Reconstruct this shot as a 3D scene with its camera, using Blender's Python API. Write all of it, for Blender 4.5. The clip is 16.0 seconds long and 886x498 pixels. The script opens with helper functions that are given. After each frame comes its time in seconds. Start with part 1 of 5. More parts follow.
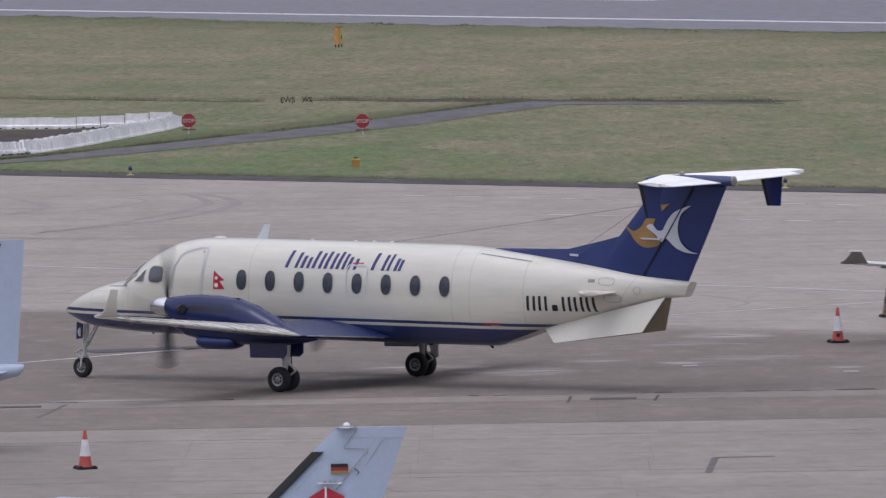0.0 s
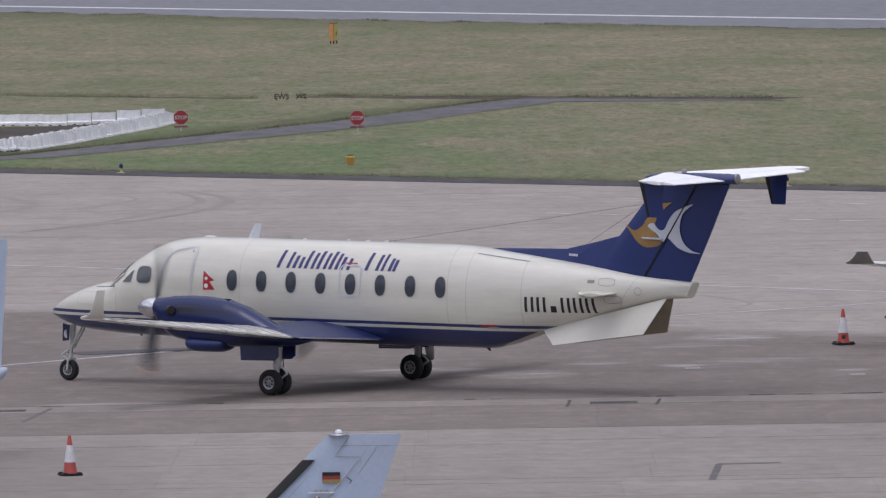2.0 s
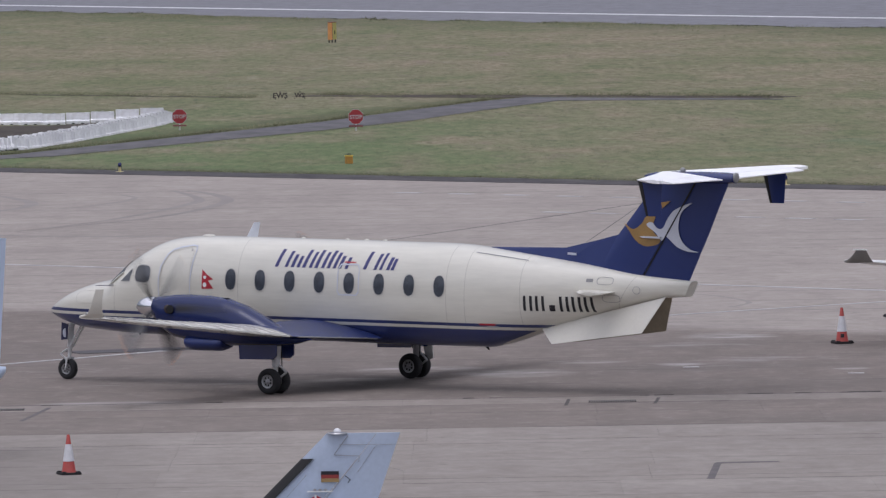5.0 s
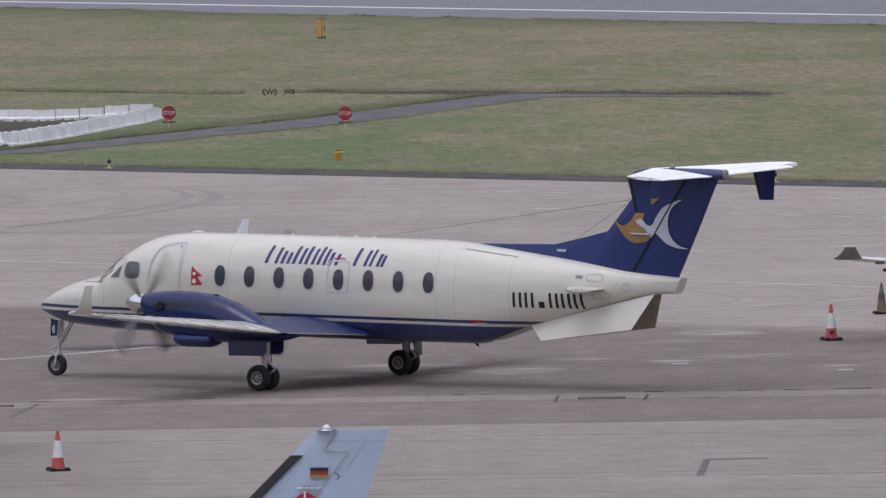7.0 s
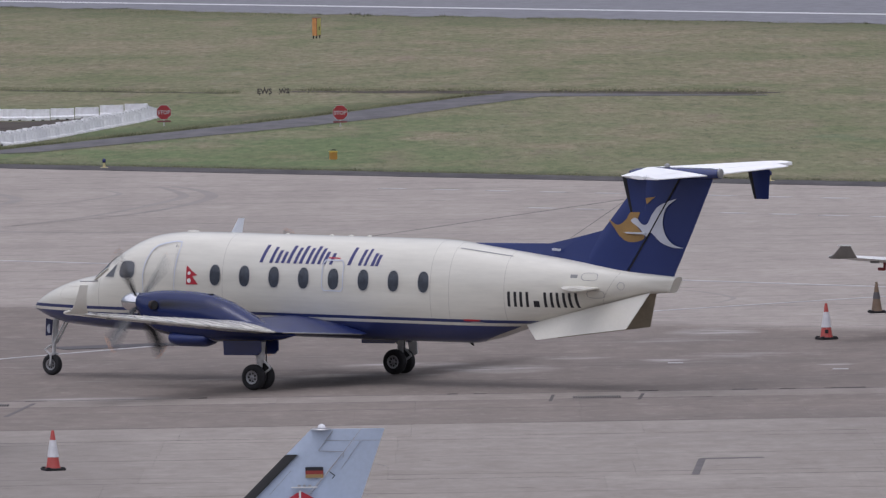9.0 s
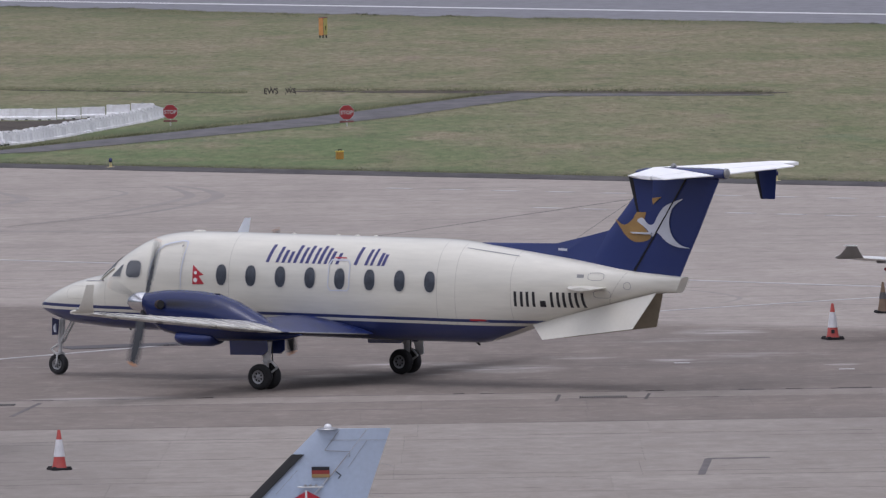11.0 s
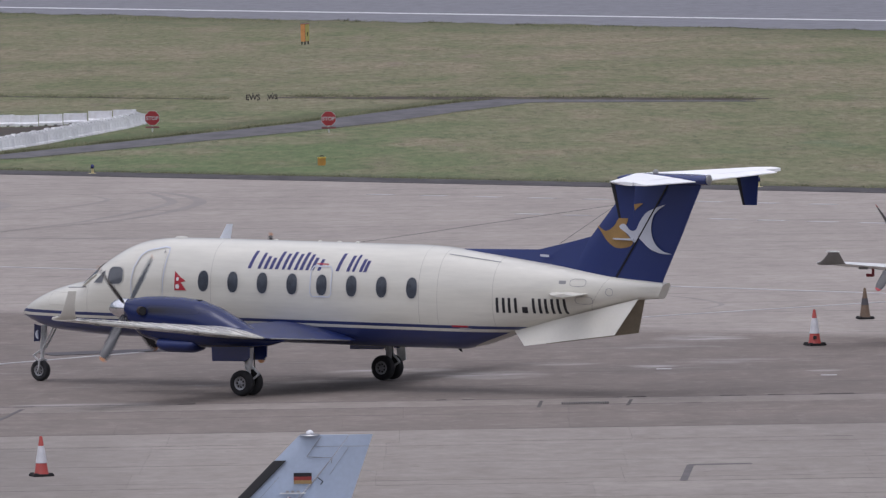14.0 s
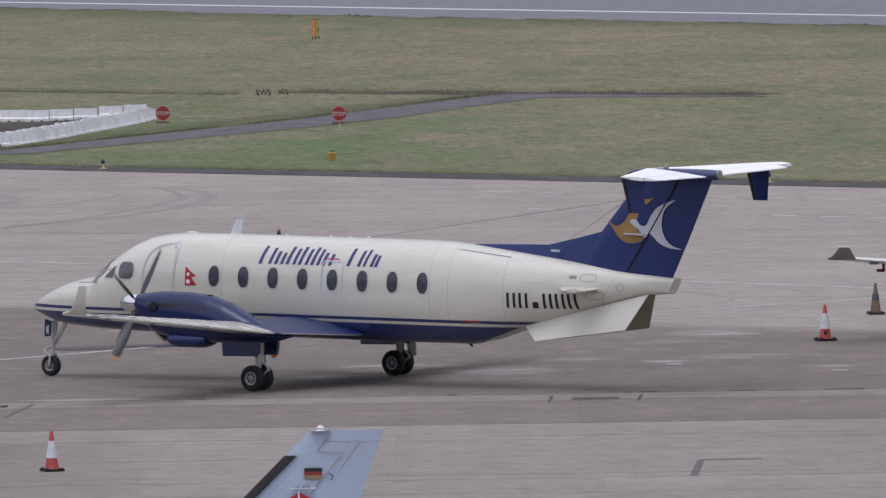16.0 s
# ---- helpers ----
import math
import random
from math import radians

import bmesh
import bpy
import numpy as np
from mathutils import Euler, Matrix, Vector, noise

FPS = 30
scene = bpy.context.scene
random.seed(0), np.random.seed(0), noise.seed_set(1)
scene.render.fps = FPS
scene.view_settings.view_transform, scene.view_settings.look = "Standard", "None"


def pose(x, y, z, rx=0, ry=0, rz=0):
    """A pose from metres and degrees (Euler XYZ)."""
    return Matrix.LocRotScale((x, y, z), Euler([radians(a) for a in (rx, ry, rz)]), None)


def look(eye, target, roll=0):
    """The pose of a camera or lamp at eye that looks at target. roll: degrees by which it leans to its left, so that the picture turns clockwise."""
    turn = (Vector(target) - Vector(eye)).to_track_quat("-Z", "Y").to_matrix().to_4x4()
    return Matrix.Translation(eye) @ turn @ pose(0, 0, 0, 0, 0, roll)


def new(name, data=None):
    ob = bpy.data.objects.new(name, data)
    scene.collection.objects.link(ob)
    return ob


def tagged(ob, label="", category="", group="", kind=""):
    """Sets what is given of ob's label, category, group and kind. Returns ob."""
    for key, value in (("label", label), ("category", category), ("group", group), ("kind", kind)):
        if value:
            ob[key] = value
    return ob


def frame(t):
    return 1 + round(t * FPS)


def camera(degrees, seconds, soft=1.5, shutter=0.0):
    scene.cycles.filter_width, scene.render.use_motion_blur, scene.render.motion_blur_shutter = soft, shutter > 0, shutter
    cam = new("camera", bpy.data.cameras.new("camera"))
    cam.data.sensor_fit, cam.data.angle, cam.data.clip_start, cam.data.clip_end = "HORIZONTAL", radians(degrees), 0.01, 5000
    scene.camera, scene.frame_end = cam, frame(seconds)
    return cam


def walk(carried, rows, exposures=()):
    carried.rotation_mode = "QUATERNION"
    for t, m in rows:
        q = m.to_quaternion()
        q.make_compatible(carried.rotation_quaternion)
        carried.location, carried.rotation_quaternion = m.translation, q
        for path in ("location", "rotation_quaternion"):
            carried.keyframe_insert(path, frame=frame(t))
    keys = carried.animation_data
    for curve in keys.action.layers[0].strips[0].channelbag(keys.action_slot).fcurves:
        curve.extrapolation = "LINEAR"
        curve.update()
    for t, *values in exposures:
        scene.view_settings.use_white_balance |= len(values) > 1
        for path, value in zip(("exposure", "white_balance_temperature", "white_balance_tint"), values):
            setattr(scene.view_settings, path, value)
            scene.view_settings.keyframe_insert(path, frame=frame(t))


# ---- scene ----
cam = camera(5.7358, 16.0, soft=1.3, shutter=0.36)
walk(cam, [
    (0, pose(0.008, -5.0, 12.155, 87.3005, 0.9650, 0.0886)),
    (0.1, pose(0.002, -1.3, 12.010, 87.2915, 0.9200, 0.1060)),
    (0.2, pose(0.000, 0.000, 11.961, 87.2880, 0.9055, 0.1162)),
    (0.5, pose(0.000, 0.000, 11.961, 87.2880, 0.9055, 0.1162)),
    (1, pose(0.000, 0.000, 11.961, 87.2608, 0.8924, 0.1264)),
    (1.5, pose(0.000, 0.000, 11.961, 87.2743, 0.9707, 0.0804)),
    (2, pose(0.000, 0.000, 11.961, 87.2855, 0.9437, 0.0630)),
    (2.5, pose(0.000, 0.000, 11.961, 87.2853, 0.9809, 0.0694)),
    (3, pose(0.000, 0.000, 11.961, 87.2644, 0.9778, 0.1530)),
    (3.5, pose(0.000, 0.000, 11.961, 87.2535, 0.9744, 0.1700)),
    (4, pose(0.000, 0.000, 11.961, 87.2745, 0.9502, 0.1599)),
    (4.5, pose(0.000, 0.000, 11.961, 87.2801, 0.9735, 0.0859)),
    (7, pose(0.000, 0.000, 11.961, 87.2546, 0.9211, -0.0135)),
    (7.5, pose(0.000, 0.000, 11.961, 87.2507, 0.9672, 0.0076)),
    (8, pose(0.000, 0.000, 11.961, 87.2523, 0.8933, -0.0222)),
    (8.5, pose(0.000, 0.000, 11.961, 87.2467, 0.8838, -0.0589)),
    (9, pose(0.000, 0.000, 11.961, 87.2495, 0.9545, -0.0476)),
    (11.5, pose(0.000, 0.000, 11.961, 87.2489, 0.9108, 0.0004)),
    (12, pose(0.000, 0.000, 11.961, 87.2686, 0.9063, -0.1014)),
    (12.5, pose(0.000, 0.000, 11.961, 87.2729, 0.8856, -0.1336)),
    (13, pose(0.000, 0.000, 11.961, 87.2733, 0.9043, -0.1825)),
    (13.5, pose(0.000, 0.000, 11.961, 87.2763, 0.9580, -0.1558)),
    (14, pose(0.000, 0.000, 11.961, 87.2871, 0.9320, -0.1221)),
    (14.5, pose(0.000, 0.000, 11.961, 87.2819, 0.9419, -0.0697)),
    (15, pose(0.000, 0.000, 11.961, 87.2744, 0.9022, -0.0342)),
    (15.5, pose(0.000, 0.000, 11.961, 87.2633, 0.9039, -0.0339)),
    (16, pose(0.000, 0.000, 11.961, 87.2565, 0.9226, -0.0530))
], exposures=[(0, -0.46, 5875, 17), (16, -0.46, 5875, 17)])

# ---- light: a bright overcast sky, with the sun veiled behind high cloud ----
SUN_ELEV, SUN_ROT = 76.0, 205.0
world = bpy.data.worlds.new("sky")
scene.world = world
world.use_nodes = True
wn, wl = world.node_tree.nodes, world.node_tree.links
sky = wn.new("ShaderNodeTexSky")
sky.sky_type = "NISHITA"
sky.sun_disc = False
sky.sun_elevation, sky.sun_rotation = radians(SUN_ELEV), radians(SUN_ROT)
sky.air_density, sky.dust_density, sky.ozone_density = 1.0, 6.0, 1.0
hsv = wn.new("ShaderNodeHueSaturation")
hsv.inputs["Saturation"].default_value = 0.35
wl.new(sky.outputs[0], hsv.inputs["Color"])
wl.new(hsv.outputs[0], wn["Background"].inputs[0])
wn["Background"].inputs[1].default_value = 0.135

sun_data = bpy.data.lights.new("sun", "SUN")
sun_data.energy, sun_data.angle, sun_data.color = 1.75, radians(140), (1.0, 0.97, 0.94)
sun = new("sun", sun_data)
_a, _e = radians(SUN_ROT), radians(SUN_ELEV)
sun.matrix_world = look((0, 0, 300), Vector((0, 0, 300)) - Vector((math.sin(_a) * math.cos(_e), math.cos(_a) * math.cos(_e), math.sin(_e))))


# ---- materials ----
class Nodes:
    """A small builder for node materials."""

    def __init__(self, name, rough=0.5, metal=0.0, spec=0.5):
        self.mat = bpy.data.materials.new(name)
        self.mat.use_nodes = True
        self.t = self.mat.node_tree
        self.p = self.t.nodes["Principled BSDF"]
        self.p.inputs["Roughness"].default_value = rough
        self.p.inputs["Metallic"].default_value = metal
        self.p.inputs["Specular IOR Level"].default_value = spec
        self.co = self.t.nodes.new("ShaderNodeTexCoord").outputs["Object"]

    def set(self, socket, v):
        if isinstance(v, bpy.types.NodeSocket):
            self.t.links.new(v, socket)
        elif isinstance(v, (tuple, list)):
            socket.default_value = (*v, 1) if len(v) == 3 and len(socket.default_value) == 4 else v
        else:
            socket.default_value = v

    def math(self, op, a, b=0.0):
        n = self.t.nodes.new("ShaderNodeMath")
        n.operation = op
        self.set(n.inputs[0], a), self.set(n.inputs[1], b)
        return n.outputs[0]

    def xyz(self):
        n = self.t.nodes.new("ShaderNodeSeparateXYZ")
        self.t.links.new(self.co, n.inputs[0])
        return n.outputs[0], n.outputs[1], n.outputs[2]

    def scaled(self, s, turn=0.0):
        n = self.t.nodes.new("ShaderNodeMapping")
        n.inputs["Scale"].default_value = s
        n.inputs["Rotation"].default_value = (0, 0, radians(turn))
        self.t.links.new(self.co, n.inputs[0])
        return n.outputs[0]

    def noise(self, scale, stretch=(1, 1, 1), detail=4.0, rough=0.6, turn=0.0):
        n = self.t.nodes.new("ShaderNodeTexNoise")
        n.inputs["Scale"].default_value, n.inputs["Detail"].default_value, n.inputs["Roughness"].default_value = scale, detail, rough
        self.t.links.new(self.scaled(stretch, turn), n.inputs["Vector"])
        return n.outputs["Fac"]

    def ramp(self, fac, lo, hi, a=0.0, b=1.0):
        n = self.t.nodes.new("ShaderNodeMapRange")
        for i, v in enumerate((fac, lo, hi, a, b)):
            self.set(n.inputs[i], v)
        return n.outputs[0]

    def mix(self, fac, a, b, mode="MIX"):
        n = self.t.nodes.new("ShaderNodeMix")
        n.data_type, n.blend_type = "RGBA", mode
        self.set(n.inputs[0], fac), self.set(n.inputs[6], a), self.set(n.inputs[7], b)
        return n.outputs[2]

    def bump(self, h, strength, dist=0.01):
        n = self.t.nodes.new("ShaderNodeBump")
        n.inputs["Strength"].default_value, n.inputs["Distance"].default_value = strength, dist
        self.t.links.new(h, n.inputs["Height"])
        self.t.links.new(n.outputs[0], self.p.inputs["Normal"])

    def colour(self, c):
        self.set(self.p.inputs["Base Color"], c)
        return self.mat

    def roughness(self, r):
        self.set(self.p.inputs["Roughness"], r)


def worn(name, c, rough=0.45, metal=0.0, amount=0.18, scale=3.0, coat=0.0):
    """A plain painted, rubber or metal surface with grain and grime."""
    n = Nodes(name, rough, metal)
    big, small = n.noise(scale), n.noise(scale * 14, detail=2)
    f = n.math("ADD", n.math("MULTIPLY", big, 0.65), n.math("MULTIPLY", small, 0.35))
    dark = tuple(v * (1 - amount) for v in c)
    light = tuple(min(1, v * (1 + amount * 0.5)) for v in c)
    n.roughness(n.ramp(small, 0.3, 0.7, rough * 0.93, min(1, rough * 1.07)))
    n.p.inputs["Coat Weight"].default_value = coat
    n.p.inputs["Coat Roughness"].default_value = 0.08
    return n.colour(n.mix(n.ramp(f, 0.3, 0.7), dark, light))


BLUE = (0.015, 0.026, 0.112)
CREAM = (0.665, 0.645, 0.562)


def fuselage_paint(name, cream, blue):
    n = Nodes(name, 0.30)
    n.p.inputs["Coat Weight"].default_value = 0.8
    n.p.inputs["Coat Roughness"].default_value = 0.16
    x, y, z = n.xyz()
    u = n.math("SUBTRACT", 7.85, x)
    grime = n.noise(1.6, (0.5, 1, 2.2), detail=5)
    streak = n.noise(9, (0.12, 1, 1.5), detail=3)
    base = n.mix(n.ramp(n.math("ADD", n.math("MULTIPLY", grime, 0.6), n.math("MULTIPLY", streak, 0.4)), 0.35, 0.68),
                 tuple(v * 0.86 for v in cream), cream)
    # grey shade of the belly towards the tail, painted into the cream
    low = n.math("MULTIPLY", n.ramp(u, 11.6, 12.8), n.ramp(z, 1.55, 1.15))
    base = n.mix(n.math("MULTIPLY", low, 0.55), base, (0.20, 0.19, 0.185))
    # circumferential skin joints
    seam = None
    for s in (2.2, 5.55, 10.95, 11.42, 12.76):
        d = n.math("LESS_THAN", n.math("ABSOLUTE", n.math("SUBTRACT", u, s)), 0.007)
        seam = d if seam is None else n.math("MAXIMUM", seam, d)
    slant = n.math("ADD", 15.4, n.math("MULTIPLY", n.math("SUBTRACT", z, 2.6), 0.66))
    d = n.math("LESS_THAN", n.math("ABSOLUTE", n.math("SUBTRACT", u, slant)), 0.012)
    d = n.math("MULTIPLY", d, n.math("GREATER_THAN", n.math("FRACT", n.math("MULTIPLY", z, 14.0)), 0.35))  # a row of rivets
    seam = n.math("MAXIMUM", seam, d)
    base = n.mix(n.math("MULTIPLY", seam, 0.42), base, (0.25, 0.23, 0.2))
    ends = n.math("LESS_THAN", u, n.math("ADD", 11.75, n.math("MULTIPLY", n.math("SUBTRACT", z, 0.95), 2.9)))
    lower = n.math("MULTIPLY", n.math("LESS_THAN", z, 1.365), ends)
    stripe = n.math("MULTIPLY", n.math("LESS_THAN", n.math("ABSOLUTE", n.math("SUBTRACT", z, 1.462)), 0.033), n.math("LESS_THAN", u, 13.5))
    mask = n.math("MAXIMUM", lower, stripe)
    dull = n.mix(n.ramp(streak, 0.4, 0.7), blue, tuple(v * 1.12 for v in blue))
    return n.colour(n.mix(mask, base, dull))


M_BODY = fuselage_paint("cream_and_blue_paint", CREAM, BLUE)
M_BLUE = worn("blue_paint", BLUE, 0.16, amount=0.10, scale=0.8, coat=0.6)
M_INNER = worn("inner_wing_blue_paint", (0.016, 0.028, 0.118), 0.34, amount=0.35, scale=2.6, coat=0.12)
M_FIN = worn("navy_fin_paint", (0.014, 0.028, 0.130), 0.38, amount=0.08, scale=0.8, coat=0.05)


def nacelle_paint():
    n = Nodes("navy_nacelle_paint", 0.10)
    n.p.inputs["Coat Weight"].default_value = 0.15
    n.p.inputs["Coat Roughness"].default_value = 0.05
    n.p.inputs["Specular IOR Level"].default_value = 0.35
    x, y, z = n.xyz()
    u = n.math("SUBTRACT", 7.85, x)
    base = n.mix(n.noise(1.2, (0.4, 1, 1)), (0.009, 0.016, 0.072), (0.013, 0.022, 0.092))
    soot = n.math("MULTIPLY", n.ramp(n.math("ABSOLUTE", n.math("SUBTRACT", z, 1.74)), 0.13, 0.03), n.math("MULTIPLY", n.ramp(u, 5.30, 5.50), n.ramp(u, 7.3, 5.7)))
    soot = n.math("MULTIPLY", soot, n.ramp(n.noise(5, (0.3, 1, 1)), 0.2, 0.7, 0.6, 1.0))
    n.roughness(n.ramp(soot, 0, 1, 0.10, 0.65))
    return n.colour(n.mix(soot, base, (0.012, 0.011, 0.011)))


M_NACELLE = nacelle_paint()
M_CREAM = worn("cream_paint", (0.62, 0.60, 0.53), 0.38, amount=0.07, scale=1.3, coat=0.1)
M_WHITE = worn("white_paint", (0.74, 0.74, 0.72), 0.4, amount=0.12, scale=1.5, coat=0.1)
# cream darkened to khaki for oil stains and the far strake's own shade
M_KHAKI = worn("stained_shaded_cream_paint", (0.30, 0.26, 0.19), 0.55, amount=0.25)
M_TITLE = worn("violet_blue_lettering", (0.045, 0.045, 0.16), 0.4, amount=0.2, scale=5)
M_BLACK = worn("black_lettering", (0.012, 0.012, 0.016), 0.45, amount=0.2, scale=5)
M_RED = worn("crimson_paint", (0.42, 0.02, 0.035), 0.45, amount=0.2, scale=6)
M_GOLD = worn("ochre_paint", (0.31, 0.188, 0.062), 0.45, amount=0.2, scale=3)
M_LOGO = worn("pale_grey_paint", (0.50, 0.52, 0.58), 0.45, amount=0.12, scale=3)
M_GLASS = worn("dark_cabin_glass", (0.052, 0.060, 0.076), 0.22, amount=0.5, scale=4, coat=0.15)
M_GLASS2 = worn("cockpit_glass", (0.07, 0.075, 0.085), 0.06, amount=0.3, scale=2, coat=0.6)
M_RIM = worn("pale_window_rim", (0.43, 0.42, 0.39), 0.5, amount=0.15)
M_SEAM = worn("fine_panel_seam", (0.46, 0.44, 0.38), 0.6, amount=0.2)
M_AERIAL = worn("bluish_aerial_paint", (0.60, 0.63, 0.68), 0.35, amount=0.12)
M_FRAME = worn("grey_window_frame", (0.26, 0.26, 0.26), 0.5)
M_OUTLINE = worn("pale_blue_outline", (0.555, 0.58, 0.64), 0.5, amount=0.1)
M_METAL = worn("bare_metal", (0.42, 0.42, 0.43), 0.36, 1.0, amount=0.2, scale=9)
M_CHROME = worn("polished_spinner", (0.78, 0.78, 0.8), 0.16, 1.0, amount=0.08, scale=3)
M_STRUT = worn("grey_gear_paint", (0.52, 0.52, 0.52), 0.40, amount=0.3, scale=12)
M_TYRE = worn("tyre_rubber", (0.018, 0.018, 0.02), 0.85, amount=0.35, scale=8)
M_DARK = worn("sooty_black", (0.008, 0.008, 0.009), 0.7, amount=0.3)
M_BLADE = worn("black_propeller_paint", (0.018, 0.020, 0.025), 0.17, amount=0.3, scale=5)
M_TIP = worn("orange_tip_paint", (0.46, 0.19, 0.06), 0.5, amount=0.2, scale=8)
M_TIPRED = worn("red_tip_paint", (0.36, 0.03, 0.04), 0.5, amount=0.2, scale=8)
M_GREYBLADE = worn("grey_propeller_paint", (0.055, 0.055, 0.06), 0.4, amount=0.3, scale=5)
M_BLUEWHITE = worn("bluish_white_paint", (0.405, 0.475, 0.59), 0.38, amount=0.12, scale=1.2, coat=0.15)
M_DARKHUB = worn("dark_hub_metal", (0.05, 0.05, 0.052), 0.5, 0.3, amount=0.4, scale=14)
M_HUB = worn("dull_hub_metal", (0.30, 0.30, 0.31), 0.42, 0.4, amount=0.35, scale=14)
M_WIRE = worn("wire", (0.10, 0.10, 0.10), 0.6)


def wing_paint():
    """Cream paint with a dull sheen; chordwise streaks paint dirt and dark reflections."""
    n = Nodes("streaked_wing_paint", 0.22)
    n.p.inputs["Coat Weight"].default_value = 0.3
    n.p.inputs["Coat Roughness"].default_value = 0.10
    streak = n.ramp(n.noise(3.2, (0.25, 1, 1), detail=6, rough=0.65), 0.40, 0.66)
    fleck = n.ramp(n.noise(9.0, (0.5, 1.2, 1), detail=4, rough=0.7), 0.52, 0.66)
    c = n.mix(n.math("MULTIPLY", streak, 0.55), (0.66, 0.64, 0.57), (0.34, 0.325, 0.30))
    c = n.mix(n.math("MULTIPLY", fleck, 0.45), c, (0.22, 0.205, 0.19))
    n.roughness(n.ramp(streak, 0, 1, 0.18, 0.42))
    return n.colour(c)


M_WING = wing_paint()


def concrete_material():
    n = Nodes("apron_concrete", 0.85, 0.0, 0.3)
    x, y, z = n.xyz()
    wob = n.math("MULTIPLY", n.math("SUBTRACT", n.noise(0.10, detail=4), 0.5), 9.0)
    fine = n.ramp(n.noise(1.1, (0.75, 0.32, 1), detail=10, rough=0.76), 0.28, 0.72)
    pale = n.mix(fine, (0.301, 0.266, 0.236), (0.403, 0.361, 0.324))
    near = n.math("LESS_THAN", y, 176.2)
    pale = n.mix(n.math("MULTIPLY", near, 0.52), pale, n.mix(fine, (0.217, 0.195, 0.172), (0.338, 0.308, 0.276)))
    brown = n.mix(fine, (0.137, 0.114, 0.098), (0.245, 0.207, 0.181))
    edge2 = n.math("ADD", 214.7, n.math("MULTIPLY", x, -0.80))
    mid = n.math("MULTIPLY", n.ramp(n.math("SUBTRACT", n.math("ADD", y, n.math("MULTIPLY", wob, 0.4)), edge2), 1.0, -1.6), n.math("ADD", n.math("MULTIPLY", n.math("GREATER_THAN", y, 184.7), 0.08), n.math("MULTIPLY", n.math("GREATER_THAN", y, 176.2), 0.92)))
    channel = n.math("MULTIPLY", n.math("GREATER_THAN", y, 183.35), n.math("LESS_THAN", y, 185.4))
    mid = n.math("MULTIPLY", mid, n.math("SUBTRACT", 1.0, n.math("MULTIPLY", channel, 0.55)))
    c = n.mix(mid, pale, brown)
    slab_tone = n.ramp(n.t.nodes.new("ShaderNodeObjectInfo").outputs["Random"], 0.0, 1.0, 0.0, 0.20)
    c = n.mix(n.math("MULTIPLY", slab_tone, n.math("LESS_THAN", y, 185.4)), c, (0.192, 0.169, 0.151))
    # broad weathering, slab row by slab row
    rows = n.ramp(n.noise(1.0, (0.03, 0.13, 1), detail=4, rough=0.6), 0.36, 0.66)
    c = n.mix(n.math("MULTIPLY", rows, n.ramp(mid, 0, 1, 0.20, 0.34)), c, (0.162, 0.140, 0.124))
    blotch = n.ramp(n.noise(0.30, (1, 0.14, 1), detail=6, rough=0.65), 0.40, 0.64)
    c = n.mix(n.math("MULTIPLY", blotch, 0.22), c, (0.177, 0.151, 0.133))
    # long joints
    row = n.math("ABSOLUTE", n.math("SUBTRACT", n.math("MODULO", n.math("ADD", n.math("SUBTRACT", y, 0.35), n.math("MULTIPLY", x, 0.02)), 4.57), 2.28))
    j = n.math("MULTIPLY", n.math("LESS_THAN", row, 0.07), n.ramp(n.noise(0.5, (0.3, 1, 1)), 0.35, 0.65, 0.10, 0.75))
    c = n.mix(j, c, (0.096, 0.083, 0.077))
    stain = n.ramp(n.noise(0.16, (0.5, 0.5, 1), detail=7, rough=0.65), 0.5, 0.70)
    c = n.mix(n.math("MULTIPLY", stain, n.ramp(mid, 0, 1, 0.18, 0.42)), c, (0.116, 0.100, 0.093))
    pale_patch = n.ramp(n.noise(0.22, (0.5, 1.0, 1), detail=6, rough=0.7), 0.60, 0.72)
    c = n.mix(n.math("MULTIPLY", n.math("MULTIPLY", pale_patch, mid), 0.5), c, (0.404, 0.387, 0.372))
    streaks = n.ramp(n.noise(1.0, (0.07, 1.2, 1), detail=5, rough=0.65), 0.42, 0.68)
    c = n.mix(n.math("MULTIPLY", streaks, 0.09), c, (0.136, 0.118, 0.108))
    grain = n.noise(3.0, (0.60, 0.42, 1), detail=7, rough=0.78)
    c = n.mix(n.ramp(grain, 0.47, 0.72, 0.0, 0.34), c, (0.121, 0.106, 0.097))
    c = n.mix(n.ramp(grain, 0.47, 0.25, 0.0, 0.30), c, (0.424, 0.397, 0.376))
    # an old damp stain in the near slabs
    sx, sy = n.math("DIVIDE", n.math("ADD", x, 9.5), 4.5), n.math("DIVIDE", n.math("SUBTRACT", y, 163.0), 14.0)
    damp = n.math("ADD", n.math("MULTIPLY", sx, sx), n.math("MULTIPLY", sy, sy))
    damp = n.math("MULTIPLY", n.ramp(n.math("ADD", damp, n.math("MULTIPLY", n.noise(0.5, (1, 0.2, 1), detail=5), 1.2)), 2.0, 0.4), 0.38)
    c = n.mix(damp, c, (0.167, 0.148, 0.133))
    # pale dried puddles near the aeroplane
    puddle = None
